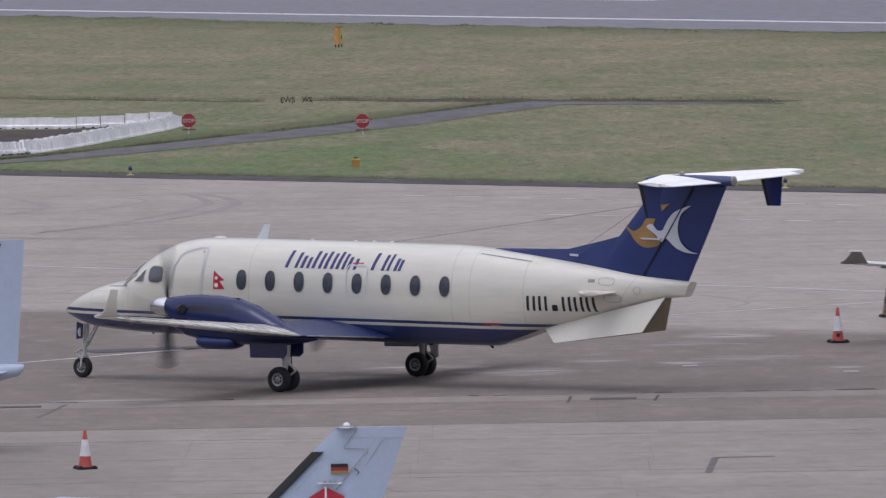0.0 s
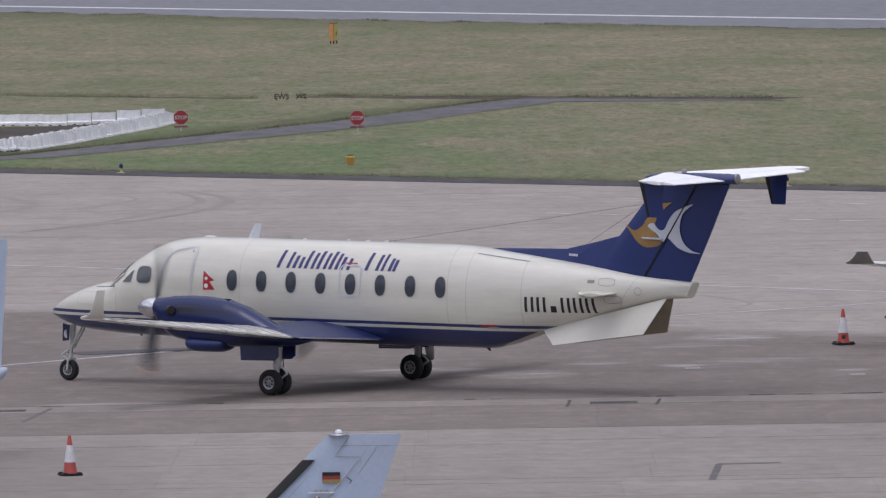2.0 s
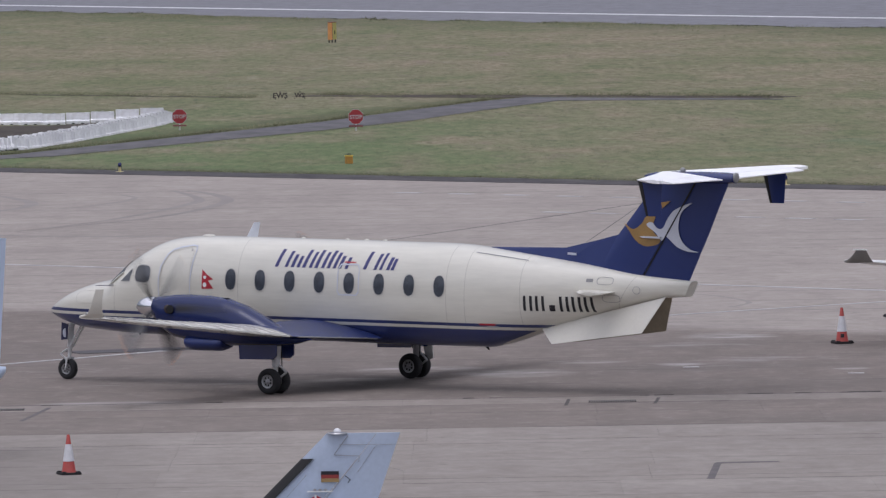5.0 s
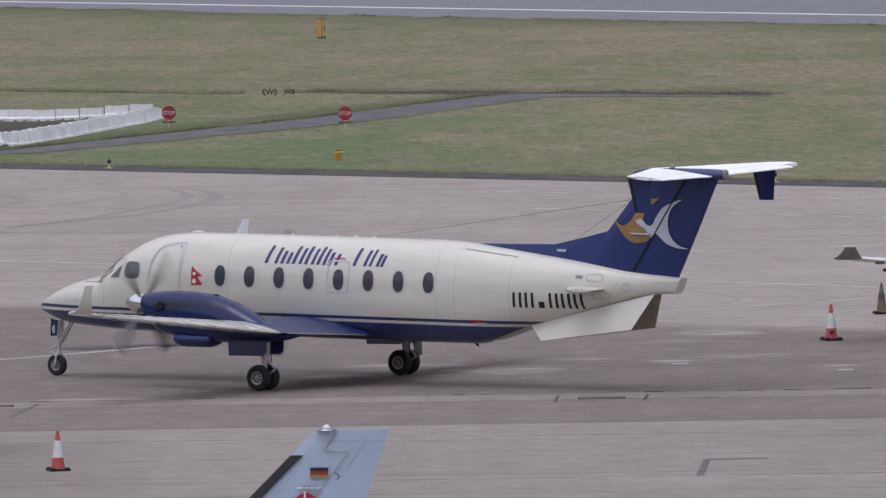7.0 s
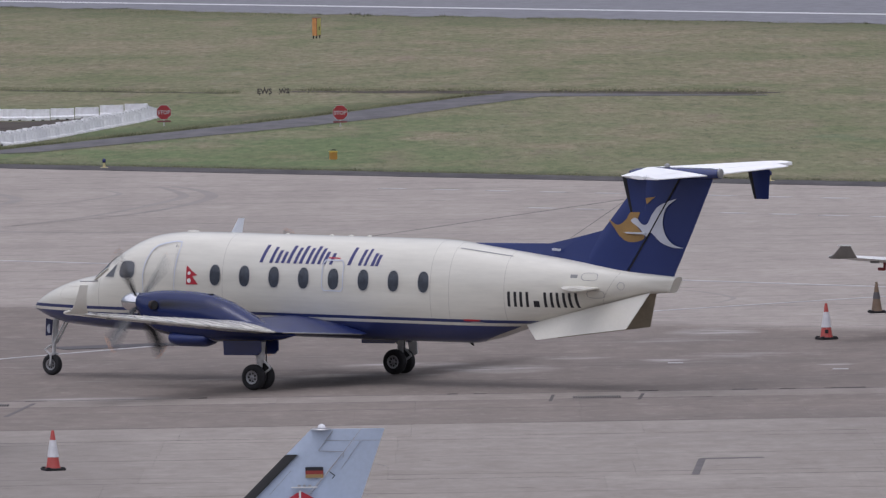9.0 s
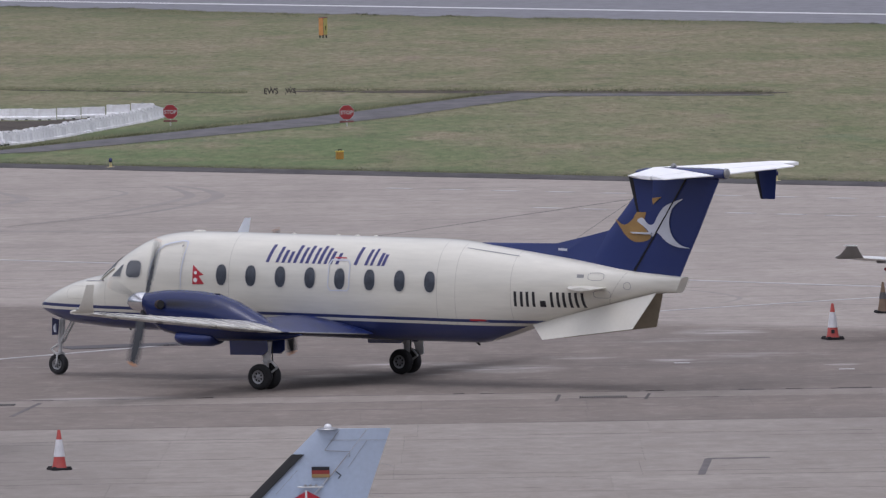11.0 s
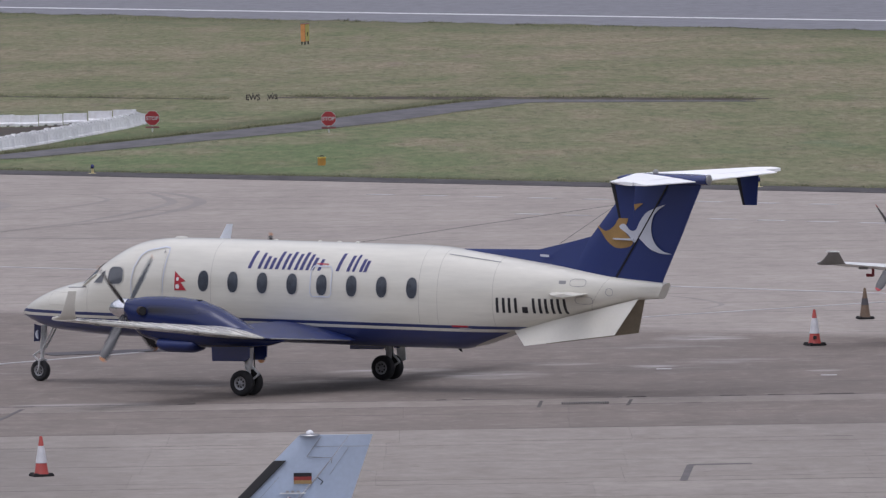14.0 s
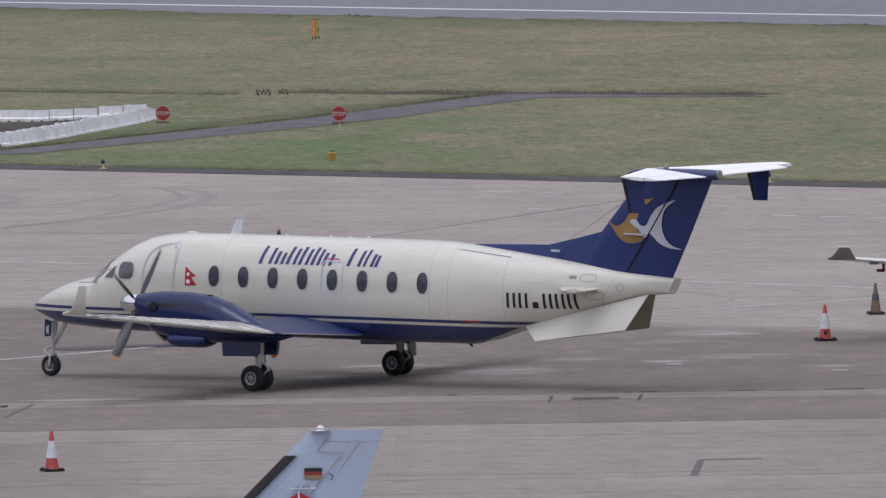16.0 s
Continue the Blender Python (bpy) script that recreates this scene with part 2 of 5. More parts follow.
    for px, py, ax, ay in ((1.2, 193.8, 1.2, 1.3), (-0.9, 195.8, 1.3, 1.0), (4.9, 196.0, 0.5, 0.5), (8.6, 193.6, 0.4, 0.4), (-7.1, 185.8, 1.7, 0.6), (2.9, 197.5, 0.9, 0.6), (6.3, 206.5, 1.0, 1.2)):
        dx, dy = n.math("DIVIDE", n.math("SUBTRACT", x, px), ax), n.math("DIVIDE", n.math("SUBTRACT", y, py), ay)
        d = n.math("ADD", n.math("MULTIPLY", dx, dx), n.math("MULTIPLY", dy, dy))
        g = n.ramp(d, 1.6, 0.1)
        puddle = g if puddle is None else n.math("MAXIMUM", puddle, g)
    puddle = n.math("MULTIPLY", puddle, n.ramp(n.noise(1.1, (0.35, 1, 1), detail=6, rough=0.7), 0.40, 0.62))
    c = n.mix(n.math("MULTIPLY", puddle, 0.6), c, (0.505, 0.487, 0.473))
    spots = n.ramp(n.noise(2.6, (0.35, 0.8, 1), detail=3, rough=0.6), 0.66, 0.72)
    c = n.mix(n.math("MULTIPLY", spots, 0.45), c, (0.086, 0.075, 0.069))
    chips = n.ramp(n.noise(3.1, (0.3, 0.9, 1), detail=3, rough=0.6), 0.70, 0.76)
    c = n.mix(n.math("MULTIPLY", chips, 0.5), c, (0.465, 0.442, 0.425))
    n.bump(n.noise(30, detail=3), 0.25, 0.006)
    return n.colour(c)


def grass_material():
    n = Nodes("mown_grass", 0.9, 0.0, 0.12)
    x, y, z = n.xyz()
    fine = n.ramp(n.noise(2.2, (1, 0.20, 1), detail=6, rough=0.7), 0.30, 0.70)
    green = n.mix(fine, (0.096, 0.106, 0.054), (0.195, 0.200, 0.113))
    straw = n.mix(fine, (0.164, 0.140, 0.094), (0.302, 0.254, 0.182))
    # broad swathes, then patches a few strides across
    swathe = n.noise(0.05, (1, 0.55, 1), detail=3, rough=0.55)
    patch = n.noise(0.34, (1, 0.30, 1), detail=7, rough=0.62)
    c = n.mix(n.ramp(n.math("ADD", n.math("MULTIPLY", swathe, 0.45), n.math("MULTIPLY", patch, 0.55)), 0.40, 0.60), green, straw)
    fresh = n.math("MULTIPLY", n.ramp(n.noise(0.24, (1, 0.36, 1), detail=7, rough=0.62, turn=7), 0.34, 0.55), n.math("MULTIPLY", n.ramp(y, 400.0, 350.0, 0.16, 0.95), n.ramp(x, 5.0, -3.0, 0.40, 1.0)))
    c = n.mix(fresh, c, n.mix(fine, (0.084, 0.119, 0.052), (0.160, 0.197, 0.098)))
    lush = n.ramp(n.noise(0.13, (1, 0.45, 1), detail=6, rough=0.6, turn=-11), 0.62, 0.70)
    c = n.mix(n.math("MULTIPLY", lush, 0.30), c, (0.103, 0.159, 0.106))
    bare = n.ramp(n.noise(0.42, (1, 0.16, 1), detail=7, rough=0.66, turn=3), 0.57, 0.70)
    c = n.mix(n.math("MULTIPLY", bare, 0.55), c, (0.193, 0.150, 0.125))
    bleached = n.ramp(n.noise(0.5, (1, 0.14, 1), detail=6, rough=0.7, turn=-5), 0.60, 0.72)
    c = n.mix(n.math("MULTIPLY", bleached, 0.5), c, (0.274, 0.254, 0.196))
    rank = n.ramp(n.noise(0.62, (1, 0.20, 1), detail=9, rough=0.76, turn=9), 0.54, 0.70)
    c = n.mix(n.math("MULTIPLY", rank, 0.70), c, (0.076, 0.085, 0.046))
    # longer, darker growth along the path, the apron and the runway
    ragged = n.math("MULTIPLY", n.math("SUBTRACT", n.noise(0.6, (1, 0.3, 1), detail=5, rough=0.7), 0.5), 9.0)
    # the path's band also holds the long grass's shadow in its colour
    by_path = n.math("SUBTRACT", n.math("ADD", y, ragged), n.math("ADD", 386.5, n.math("MULTIPLY", x, 3.16)))
    by_path = n.math("MULTIPLY", n.math("MULTIPLY", n.ramp(by_path, -3.0, 0.5), n.ramp(by_path, 9.0, 3.0)), n.ramp(x, 3.0, 0.5))
    c = n.mix(n.math("MULTIPLY", by_path, 0.6), c, (0.067, 0.079, 0.040))
    by_runway = n.math("SUBTRACT", n.math("ADD", 552.0, n.math("MULTIPLY", x, -1.58)), n.math("ADD", y, n.math("MULTIPLY", ragged, 2.0)))
    c = n.mix(n.ramp(by_runway, 30.0, 4.0, 0.0, 0.55), c, (0.086, 0.096, 0.054))
    by_apron = n.math("SUBTRACT", n.math("ADD", y, n.math("MULTIPLY", ragged, 0.6)), n.math("ADD", 303.5, n.math("MULTIPLY", x, -0.94)))
    c = n.mix(n.ramp(by_apron, 5.0, 0.5, 0.0, 0.55), c, (0.072, 0.072, 0.048))
    fleck = n.ramp(n.noise(2.6, (1, 0.12, 1), detail=4, rough=0.7), 0.56, 0.70)
    c = n.mix(n.math("MULTIPLY", fleck, 0.62), c, (0.072, 0.077, 0.044))
    n.bump(n.noise(4.0, (1, 0.5, 1), detail=4), 0.3, 0.05)
    return n.colour(c)


def asphalt_material(name, a, b):
    n = Nodes(name, 0.9, 0.0, 0.25)
    c = n.mix(n.ramp(n.noise(0.9, (1, 0.35, 1), detail=8, rough=0.7), 0.3, 0.7), a, b)
    n.bump(n.noise(25, detail=2), 0.3, 0.006)
    return n.colour(c)


M_CONCRETE = concrete_material()
M_GRASS = grass_material()
M_RUNWAY = asphalt_material("runway_asphalt", (0.155, 0.155, 0.17), (0.215, 0.215, 0.235))
M_PATH = asphalt_material("path_asphalt", (0.078, 0.076, 0.079), (0.158, 0.153, 0.158))
M_EDGE = asphalt_material("dark_edge_asphalt", (0.040, 0.038, 0.040), (0.105, 0.098, 0.098))
M_LINE = worn("worn_white_line", (0.62, 0.62, 0.62), 0.7, amount=0.35, scale=0.7)
M_FAINT = worn("faded_white_line", (0.46, 0.445, 0.445), 0.8, amount=0.3, scale=0.5)
M_RUBBER = worn("tyre_mark", (0.205, 0.184, 0.174), 0.85, amount=0.25, scale=0.4)
M_SCUFF = worn("faint_tyre_mark", (0.255, 0.230, 0.212), 0.85, amount=0.22, scale=0.5)
M_JOINT = worn("joint_sealant", (0.075, 0.065, 0.064), 0.85, amount=0.35, scale=0.7)


def leaf_material():
    n = Nodes("grass_blades", 0.8, 0.0, 0.15)
    r = n.t.nodes.new("ShaderNodeNewGeometry").outputs["Random Per Island"]
    return n.colour(n.mix(r, (0.095, 0.108, 0.055), (0.215, 0.208, 0.128)))


M_BLADES = leaf_material()


def rank_material():
    n = Nodes("rank_grass_blades", 0.8, 0.0, 0.15)
    r = n.t.nodes.new("ShaderNodeNewGeometry").outputs["Random Per Island"]
    return n.colour(n.mix(r, (0.066, 0.074, 0.038), (0.165, 0.158, 0.096)))


M_RANK = rank_material()
M_DITCH = asphalt_material("brown_ditch_earth", (0.034, 0.027, 0.023), (0.092, 0.075, 0.062))
M_SOIL = asphalt_material("dark_soil", (0.040, 0.033, 0.027), (0.090, 0.076, 0.064))


# ---- mesh helpers ----
def mesh_of(name, bm, smooth=True):
    bmesh.ops.recalc_face_normals(bm, faces=bm.faces)
    me = bpy.data.meshes.new(name)
    bm.to_mesh(me)
    bm.free()
    if smooth:
        me.polygons.foreach_set("use_smooth", [True] * len(me.polygons))
        me.set_sharp_from_angle(angle=radians(48))
    return me


def part(name, bm, material, parent=None, label="", smooth=False):
    """Links a bmesh as one mesh object, under a thing or a part."""
    ob = new(name, mesh_of(name, bm, smooth))
    ob.data.materials.append(material)
    if parent:
        ob.parent = parent
    return tagged(ob, label)


def thing(name, m, label, category, group=""):
    ob = new(name)
    ob.matrix_basis = m
    return tagged(ob, label, category, group)


def loft(rings, cap=True, closed=True):
    """A skin over rings of equal point counts."""
    bm = bmesh.new()
    vs = [[bm.verts.new(p) for p in r] for r in rings]
    k = len(rings[0])
    for a, b in zip(vs, vs[1:]):
        for i in range(k if closed else k - 1):
            j = (i + 1) % k
            bm.faces.new((a[i], a[j], b[j], b[i]))
    if cap:
        bm.faces.new(vs[0][::-1])
        bm.faces.new(vs[-1])
    return bm


def box(sx, sy, sz, at=(0, 0, 0), m=None, bevel=0.0):
    bm = bmesh.new()
    bmesh.ops.create_cube(bm, size=1, matrix=Matrix.Translation(at) @ (m or Matrix()) @ Matrix.Diagonal((sx, sy, sz, 1)))
    if bevel:
        bmesh.ops.bevel(bm, geom=bm.edges[:], offset=bevel, segments=2, affect="EDGES")
    return bm


def tube(a, b, r1, r2=None, n=14):
    """A round bar from a to b."""
    a, b = Vector(a), Vector(b)
    r2 = r1 if r2 is None else r2
    q = (b - a).to_track_quat("Z", "Y")
    rings = [[p + q @ Vector((r * math.cos(2 * math.pi * i / n), r * math.sin(2 * math.pi * i / n), 0)) for i in range(n)] for p, r in ((a, r1), (b, r2))]
    return loft(rings)


def lathe(profile, m=None, n=28, cap=True):
    """Turns (radius, height) round z, then places it by m."""
    m = m or Matrix()
    return loft([[m @ Vector((r * math.cos(2 * math.pi * i / n), r * math.sin(2 * math.pi * i / n), h)) for i in range(n)] for r, h in profile], cap)


def plate(points, thick, axis):
    """A flat polygon given thickness along axis."""
    bm = bmesh.new()
    ax = Vector(axis) * thick / 2
    a = [bm.verts.new(Vector(p) - ax) for p in points]
    b = [bm.verts.new(Vector(p) + ax) for p in points]
    bm.faces.new(a[::-1]), bm.faces.new(b)
    for i in range(len(a)):
        j = (i + 1) % len(a)
        bm.faces.new((a[i], a[j], b[j], b[i]))
    return bm


def joined(*bms):
    out = bmesh.new()
    for b in bms:
        me = bpy.data.meshes.new("tmp")
        b.to_mesh(me)
        b.free()
        out.from_mesh(me)
        bpy.data.meshes.remove(me)
    return out


def text_bm(words, height, m):
    """Letters of the built-in font as thin solid plates, centred, placed by m."""
    cu = bpy.data.curves.new("letters", "FONT")
    cu.body, cu.size, cu.extrude, cu.align_x = words, height / 0.72, 0.004, "CENTER"
    cu.resolution_u, cu.offset = 3, height * 0.035
    ob = bpy.data.objects.new("letters", cu)
    me = bpy.data.meshes.new_from_object(ob)
    bm = bmesh.new()
    bm.from_mesh(me)
    bpy.data.objects.remove(ob)
    bpy.data.curves.remove(cu)
    bpy.data.meshes.remove(me)
    bm.transform(m)
    return bm


# ---- ground ----
def ground():
    s = 4000
    bm = bmesh.new()
    vs = [bm.verts.new(p) for p in ((-s, -s, -0.02), (s, -s, -0.02), (s, s, -0.02), (-s, s, -0.02))]
    bm.faces.new(vs)
    tagged(part("ground", bm, M_GRASS), "mown airfield grass, green with straw-coloured patches", "grass", kind="structure")


def sheet(name, pts, material, z0, z1, label, category):
    bm = bmesh.new()
    a = [bm.verts.new((x, y, z0)) for x, y in pts]
    b = [bm.verts.new((x, y, z1)) for x, y in pts]
    bm.faces.new(b)
    for i in range(len(a)):
        j = (i + 1) % len(a)
        bm.faces.new((a[i], a[j], b[j], b[i]))
    return tagged(part(name, bm, material), label, category, kind="structure")


def strip(name, x0, y0, x1, y1, w, material, label, z=0.004, category="marking"):
    """A painted line on the paving, from point to point."""
    d = Vector((x1 - x0, y1 - y0, 0)).normalized()
    nrm = Vector((-d.y, d.x, 0)) * w / 2
    a, b = Vector((x0, y0, 0)), Vector((x1, y1, 0))
    pts = [(a - nrm)[:2], (b - nrm)[:2], (b + nrm)[:2], (a + nrm)[:2]]
    return sheet(name, pts, material, min(0.001, z - 0.1), z, label, category)


def apron_edge(x):
    return 302.9 - 0.94 * x


def runway_edge(x):
    return 552.0 - 1.58 * x


ground()
APRON = sheet("apron", [(-160, -60), (200, -60), (200, apron_edge(200)), (-160, apron_edge(-160))], M_CONCRETE, -0.4, -0.008,
      "wide weathered concrete apron with joints and stains", "apron")
sheet("apron_border", [(-160, apron_edge(-160) - 3.2), (200, apron_edge(200) - 3.2), (200, apron_edge(200) + 0.6), (-160, apron_edge(-160) + 0.6)],
      M_EDGE, -0.4, 0.006, "dark asphalt border along the grass", "border")


def ragged_runway_edge(x):
    """The grass has crept unevenly over the paving."""
    creep = 5.0 * min(1.0, max(0.0, (-15.6 - x) / 1.6)) if x > -60 else 0.0
    return runway_edge(x) + creep + 1.1 * math.sin(x * 0.83) + 0.8 * math.sin(x * 2.1 + 1.0) + 0.5 * math.sin(x * 5.3)


sheet("runway", [(-400, runway_edge(-400))] + [(-60 + 0.4 * k, ragged_runway_edge(-60 + 0.4 * k)) for k in range(301)] + [(300, runway_edge(300)), (380, runway_edge(300) + 53), (-320, runway_edge(-400) + 53)], M_RUNWAY, -0.4, 0.0,
      "grey asphalt runway across the field", "runway")
strip("runway_line", -120, 577.5 + 181.5, 120, 577.5 - 181.5, 1.7, M_LINE, "white painted runway edge line")
strip("runway_mark", 2, 640, 14, 622, 2.2, M_LINE, "white painted runway centre dash")

# ---- the aeroplane ----
TOP = ((0, 1.41), (0.05, 1.48), (0.17, 1.58), (0.55, 1.79), (1.01, 1.97), (1.47, 2.09), (1.92, 2.17), (2.16, 2.40), (2.32, 2.54), (2.62, 2.73), (3.0, 2.93), (3.37, 3.06),
       (3.75, 3.12), (4.13, 3.15), (5.1, 3.16), (10.6, 3.16), (11.14, 3.14), (11.71, 3.08), (12.5, 2.99), (13.86, 2.83), (15.28, 2.63), (16.61, 2.50))
BOTTOM = ((0, 1.39), (0.05, 1.34), (0.17, 1.28), (0.55, 1.15), (1.01, 1.05), (2.08, 0.98), (3.0, 0.96), (8.8, 0.95), (11.7, 0.96), (12.29, 1.09), (13.0, 1.33),
          (13.86, 1.57), (14.7, 1.82), (15.98, 2.13), (16.61, 2.17))
HALF = ((0, 0.02), (0.05, 0.09), (0.17, 0.18), (0.55, 0.37), (1.01, 0.51), (1.47, 0.60), (2.0, 0.68), (2.6, 0.74), (3.4, 0.78), (11.4, 0.78), (12.5, 0.71), (13.86, 0.52),
        (15.28, 0.30), (16.3, 0.19), (16.61, 0.16))


def interp(table, u):
    return float(np.interp(u, [a for a, _ in table], [b for _, b in table]))


def eased(table, u, w=0.12):
    w = min(w, u * 0.8 + 0.001)
    return 0.25 * interp(table, u - w) + 0.5 * interp(table, u) + 0.25 * interp(table, u + w)


def section(u):
    return eased(TOP, u), eased(BOTTOM, u), eased(HALF, u)


def side_y(u, z):
    """Half-width of the fuselage at station u and height z."""
    t, b, w = section(u)
    zc, h = (t + b) / 2, (t - b) / 2
    k = min(0.999, abs(z - zc) / h)
    return w * (1 - k ** 2.3) ** (1 / 2.3)


def at(u, y, z):
    """Aeroplane coordinates: u metres behind the nose, y to port, z up."""
    return Vector((7.85 - u, y, z))


def fuselage_bm():
    us = sorted({0.0, 0.02, 0.05, 0.1, *np.round(np.arange(0.15, 16.6, 0.15), 3), 16.55, 16.61})
    rings = []
    for u in us:
        t, b, w = section(u)
        zc, h = (t + b) / 2, (t - b) / 2
        ring = []
        for i in range(56):
            a = 2 * math.pi * i / 56
            c, s = math.cos(a), math.sin(a)
            k = max(0.0, (u - 15.9) / 0.71)
            p = 2 / (2.3 + 1.6 * k)
            z = zc + h * math.copysign(abs(s) ** p, s)
            ring.append(at(u + k * (0.45 * (z - 2.33) + 0.03), w * math.copysign(abs(c) ** p, c), z))
        rings.append(ring)
    return loft(rings)


def on_side(outline, lift=0.006, steps=1):
    """A patch that follows the port side; outline in (u, z)."""
    bm = bmesh.new()
    cu, cz = sum(p[0] for p in outline) / len(outline), sum(p[1] for p in outline) / len(outline)
    place = lambda u, z: bm.verts.new(at(u, side_y(u, z) + lift, z))
    rings = [[place(cu + (u - cu) * k, cz + (z - cz) * k) for u, z in outline] for k in (1.0, 0.66, 0.33)]
    mid = place(cu, cz)
    for a, b in zip(rings, rings[1:]):
        for i in range(len(outline)):
            j = (i + 1) % len(outline)
            bm.faces.new((a[i], a[j], b[j], b[i]))
    for i in range(len(outline)):
        bm.faces.new((rings[-1][i], rings[-1][(i + 1) % len(outline)], mid))
    return bm


def band_on_side(outline, width, lift=0.014):
    """A closed stripe round an outline on the port side."""
    cu, cz = sum(p[0] for p in outline) / len(outline), sum(p[1] for p in outline) / len(outline)
    bm = bmesh.new()
    rows = []
    for u, z in outline:
        d = Vector((u - cu, z - cz)).normalized() * width
        rows.append([bm.verts.new(at(a, side_y(a, b) + lift, b)) for a, b in ((u, z), (u - d.x, z - d.y))])
    for i in range(len(rows)):
        j = (i + 1) % len(rows)
        bm.faces.new((rows[i][0], rows[j][0], rows[j][1], rows[i][1]))
    return bm


def oval(u, z, a, b, n=28, p=2.3):
    return [(u + a * math.copysign(abs(math.cos(2 * math.pi * i / n)) ** (2 / p), math.cos(2 * math.pi * i / n)),
             z + b * math.copysign(abs(math.sin(2 * math.pi * i / n)) ** (2 / p), math.sin(2 * math.pi * i / n))) for i in range(n)]


def airfoil(chord, thick, n=14, camber=0.02):
    """Points round a wing section, from leading edge (0) to trailing edge."""
    pts = []
    for i in range(n + 1):
        x = 0.5 - 0.5 * math.cos(math.pi * i / n)
        yt = 5 * thick * (0.2969 * math.sqrt(x) - 0.126 * x - 0.3516 * x * x + 0.2843 * x ** 3 - 0.1015 * x ** 4) + 0.003
        yc = camber * 4 * x * (1 - x)
        pts.append((x * chord, (yc + yt) * chord, (yc - yt) * chord))
    return [(x, a) for x, a, _ in pts] + [(x, b) for x, _, b in reversed(pts[1:-1])]


def wing_ring(le, te, y, z, thick, twist, side):
    """z is the height of the trailing edge."""
    c = te - le
    s = math.sin(radians(twist))
    return [at(le + x, side * y, z + v + (c - x) * s) for x, v in airfoil(c, thick)]


def wing_bm(stations, side):
    return loft([wing_ring(*s, side) for s in stations])


def lerp_station(a, b, y):
    k = (y - a[2]) / (b[2] - a[2])
    return tuple(p + (q - p) * k for p, q in zip(a, b))


INNER = (6.75, 9.20, 0.55, 1.09, 0.15, 4.2)
KINK = (6.90, 8.62, 2.95, 1.22, 0.14, 3.6)
OUTER = (7.02, 7.66, 8.62, 1.84, 0.12, 1.5)


def nacelle_rings(side):
    top = ((4.70, 1.93), (4.9, 1.97), (5.2, 2.01), (5.6, 2.03), (6.1, 2.02), (6.6, 1.97), (7.05, 1.83), (7.5, 1.62), (7.95, 1.39), (8.4, 1.25), (8.75, 1.17))
    bot = ((4.70, 1.54), (4.9, 1.30), (5.2, 1.12), (5.6, 1.04), (6.1, 0.97), (6.6, 0.96), (7.05, 0.96), (7.5, 0.97), (7.95, 0.99), (8.4, 1.05), (8.75, 1.15))
    half = ((4.70, 0.20), (4.9, 0.29), (5.2, 0.34), (5.6, 0.37), (6.1, 0.39), (6.6, 0.40), (7.05, 0.39), (7.5, 0.35), (7.95, 0.27), (8.4, 0.17), (8.75, 0.03))
    rings = []
    for u in np.arange(4.70, 8.76, 0.0675):
        t, b, w = interp(top, u), interp(bot, u), interp(half, u)
        zc, h = (t + b) / 2, (t - b) / 2
        rings.append([at(u, side * 2.62 + w * math.copysign(abs(math.cos(a)) ** 0.9, math.cos(a)), zc + h * math.copysign(abs(math.sin(a)) ** 0.9, math.sin(a)))
                      for a in (2 * math.pi * i / 32 for i in range(32))])
    return rings


def wheel(parent, u, y, z, r, w):
    m = Matrix.Translation(at(u, y, z)) @ pose(0, 0, 0, 90)
    wh = part("wheel", lathe([(r * 0.50, -w * 0.22), (r * 0.52, -w * 0.24), (r * 0.52, w * 0.24), (r * 0.50, w * 0.22)], m), M_DARKHUB, parent, "dark recessed wheel hub")
    part("tyre", lathe([(r * 0.50, -w * 0.34), (r * 0.58, -w * 0.46), (r * 0.75, -w * 0.5), (r * 0.9, -w * 0.46), (r * 0.97, -w * 0.33), (r, -w * 0.12), (r, w * 0.12), (r * 0.97, w * 0.33), (r * 0.9, w * 0.46),
                        (r * 0.75, w * 0.5), (r * 0.58, w * 0.46), (r * 0.50, w * 0.34), (r * 0.50, -w * 0.34)], m, 36, cap=False), M_TYRE, wh, "black rubber tyre", True)
    part("rim", joined(*[lathe([(r * 0.53, s * w * 0.36), (r * 0.52, s * w * 0.46), (r * 0.44, s * w * 0.44), (r * 0.42, s * w * 0.36), (r * 0.53, s * w * 0.36)], m, 28, cap=False) for s in (1, -1)]),
         M_METAL, wh, "bright metal rim")
    dish = [lathe([(r * 0.43, s * w * 0.34), (r * 0.33, s * w * 0.27), (r * 0.20, s * w * 0.34), (r * 0.13, s * w * 0.42), (r * 0.02, s * w * 0.43)], m, 28) for s in (1, -1)]
    holes = []
    for k in range(7):
        for s in (-1, 1):
            holes.append(lathe([(r * 0.085, s * w * 0.20), (r * 0.085, s * w * 0.345)], m @ pose(0, 0, 0, 0, 0, 360 / 7 * k) @ Matrix.Translation((r * 0.30, 0, 0)), 10))
    count = sum(len(d.faces) for d in dish)
    hub = part("hub_dish", joined(*dish, *holes), M_HUB, wh, "grey dished hub with dark holes", True)
    hub.data.materials.append(M_DARK)
    for f in hub.data.polygons[count:]:
        f.material_index = 1


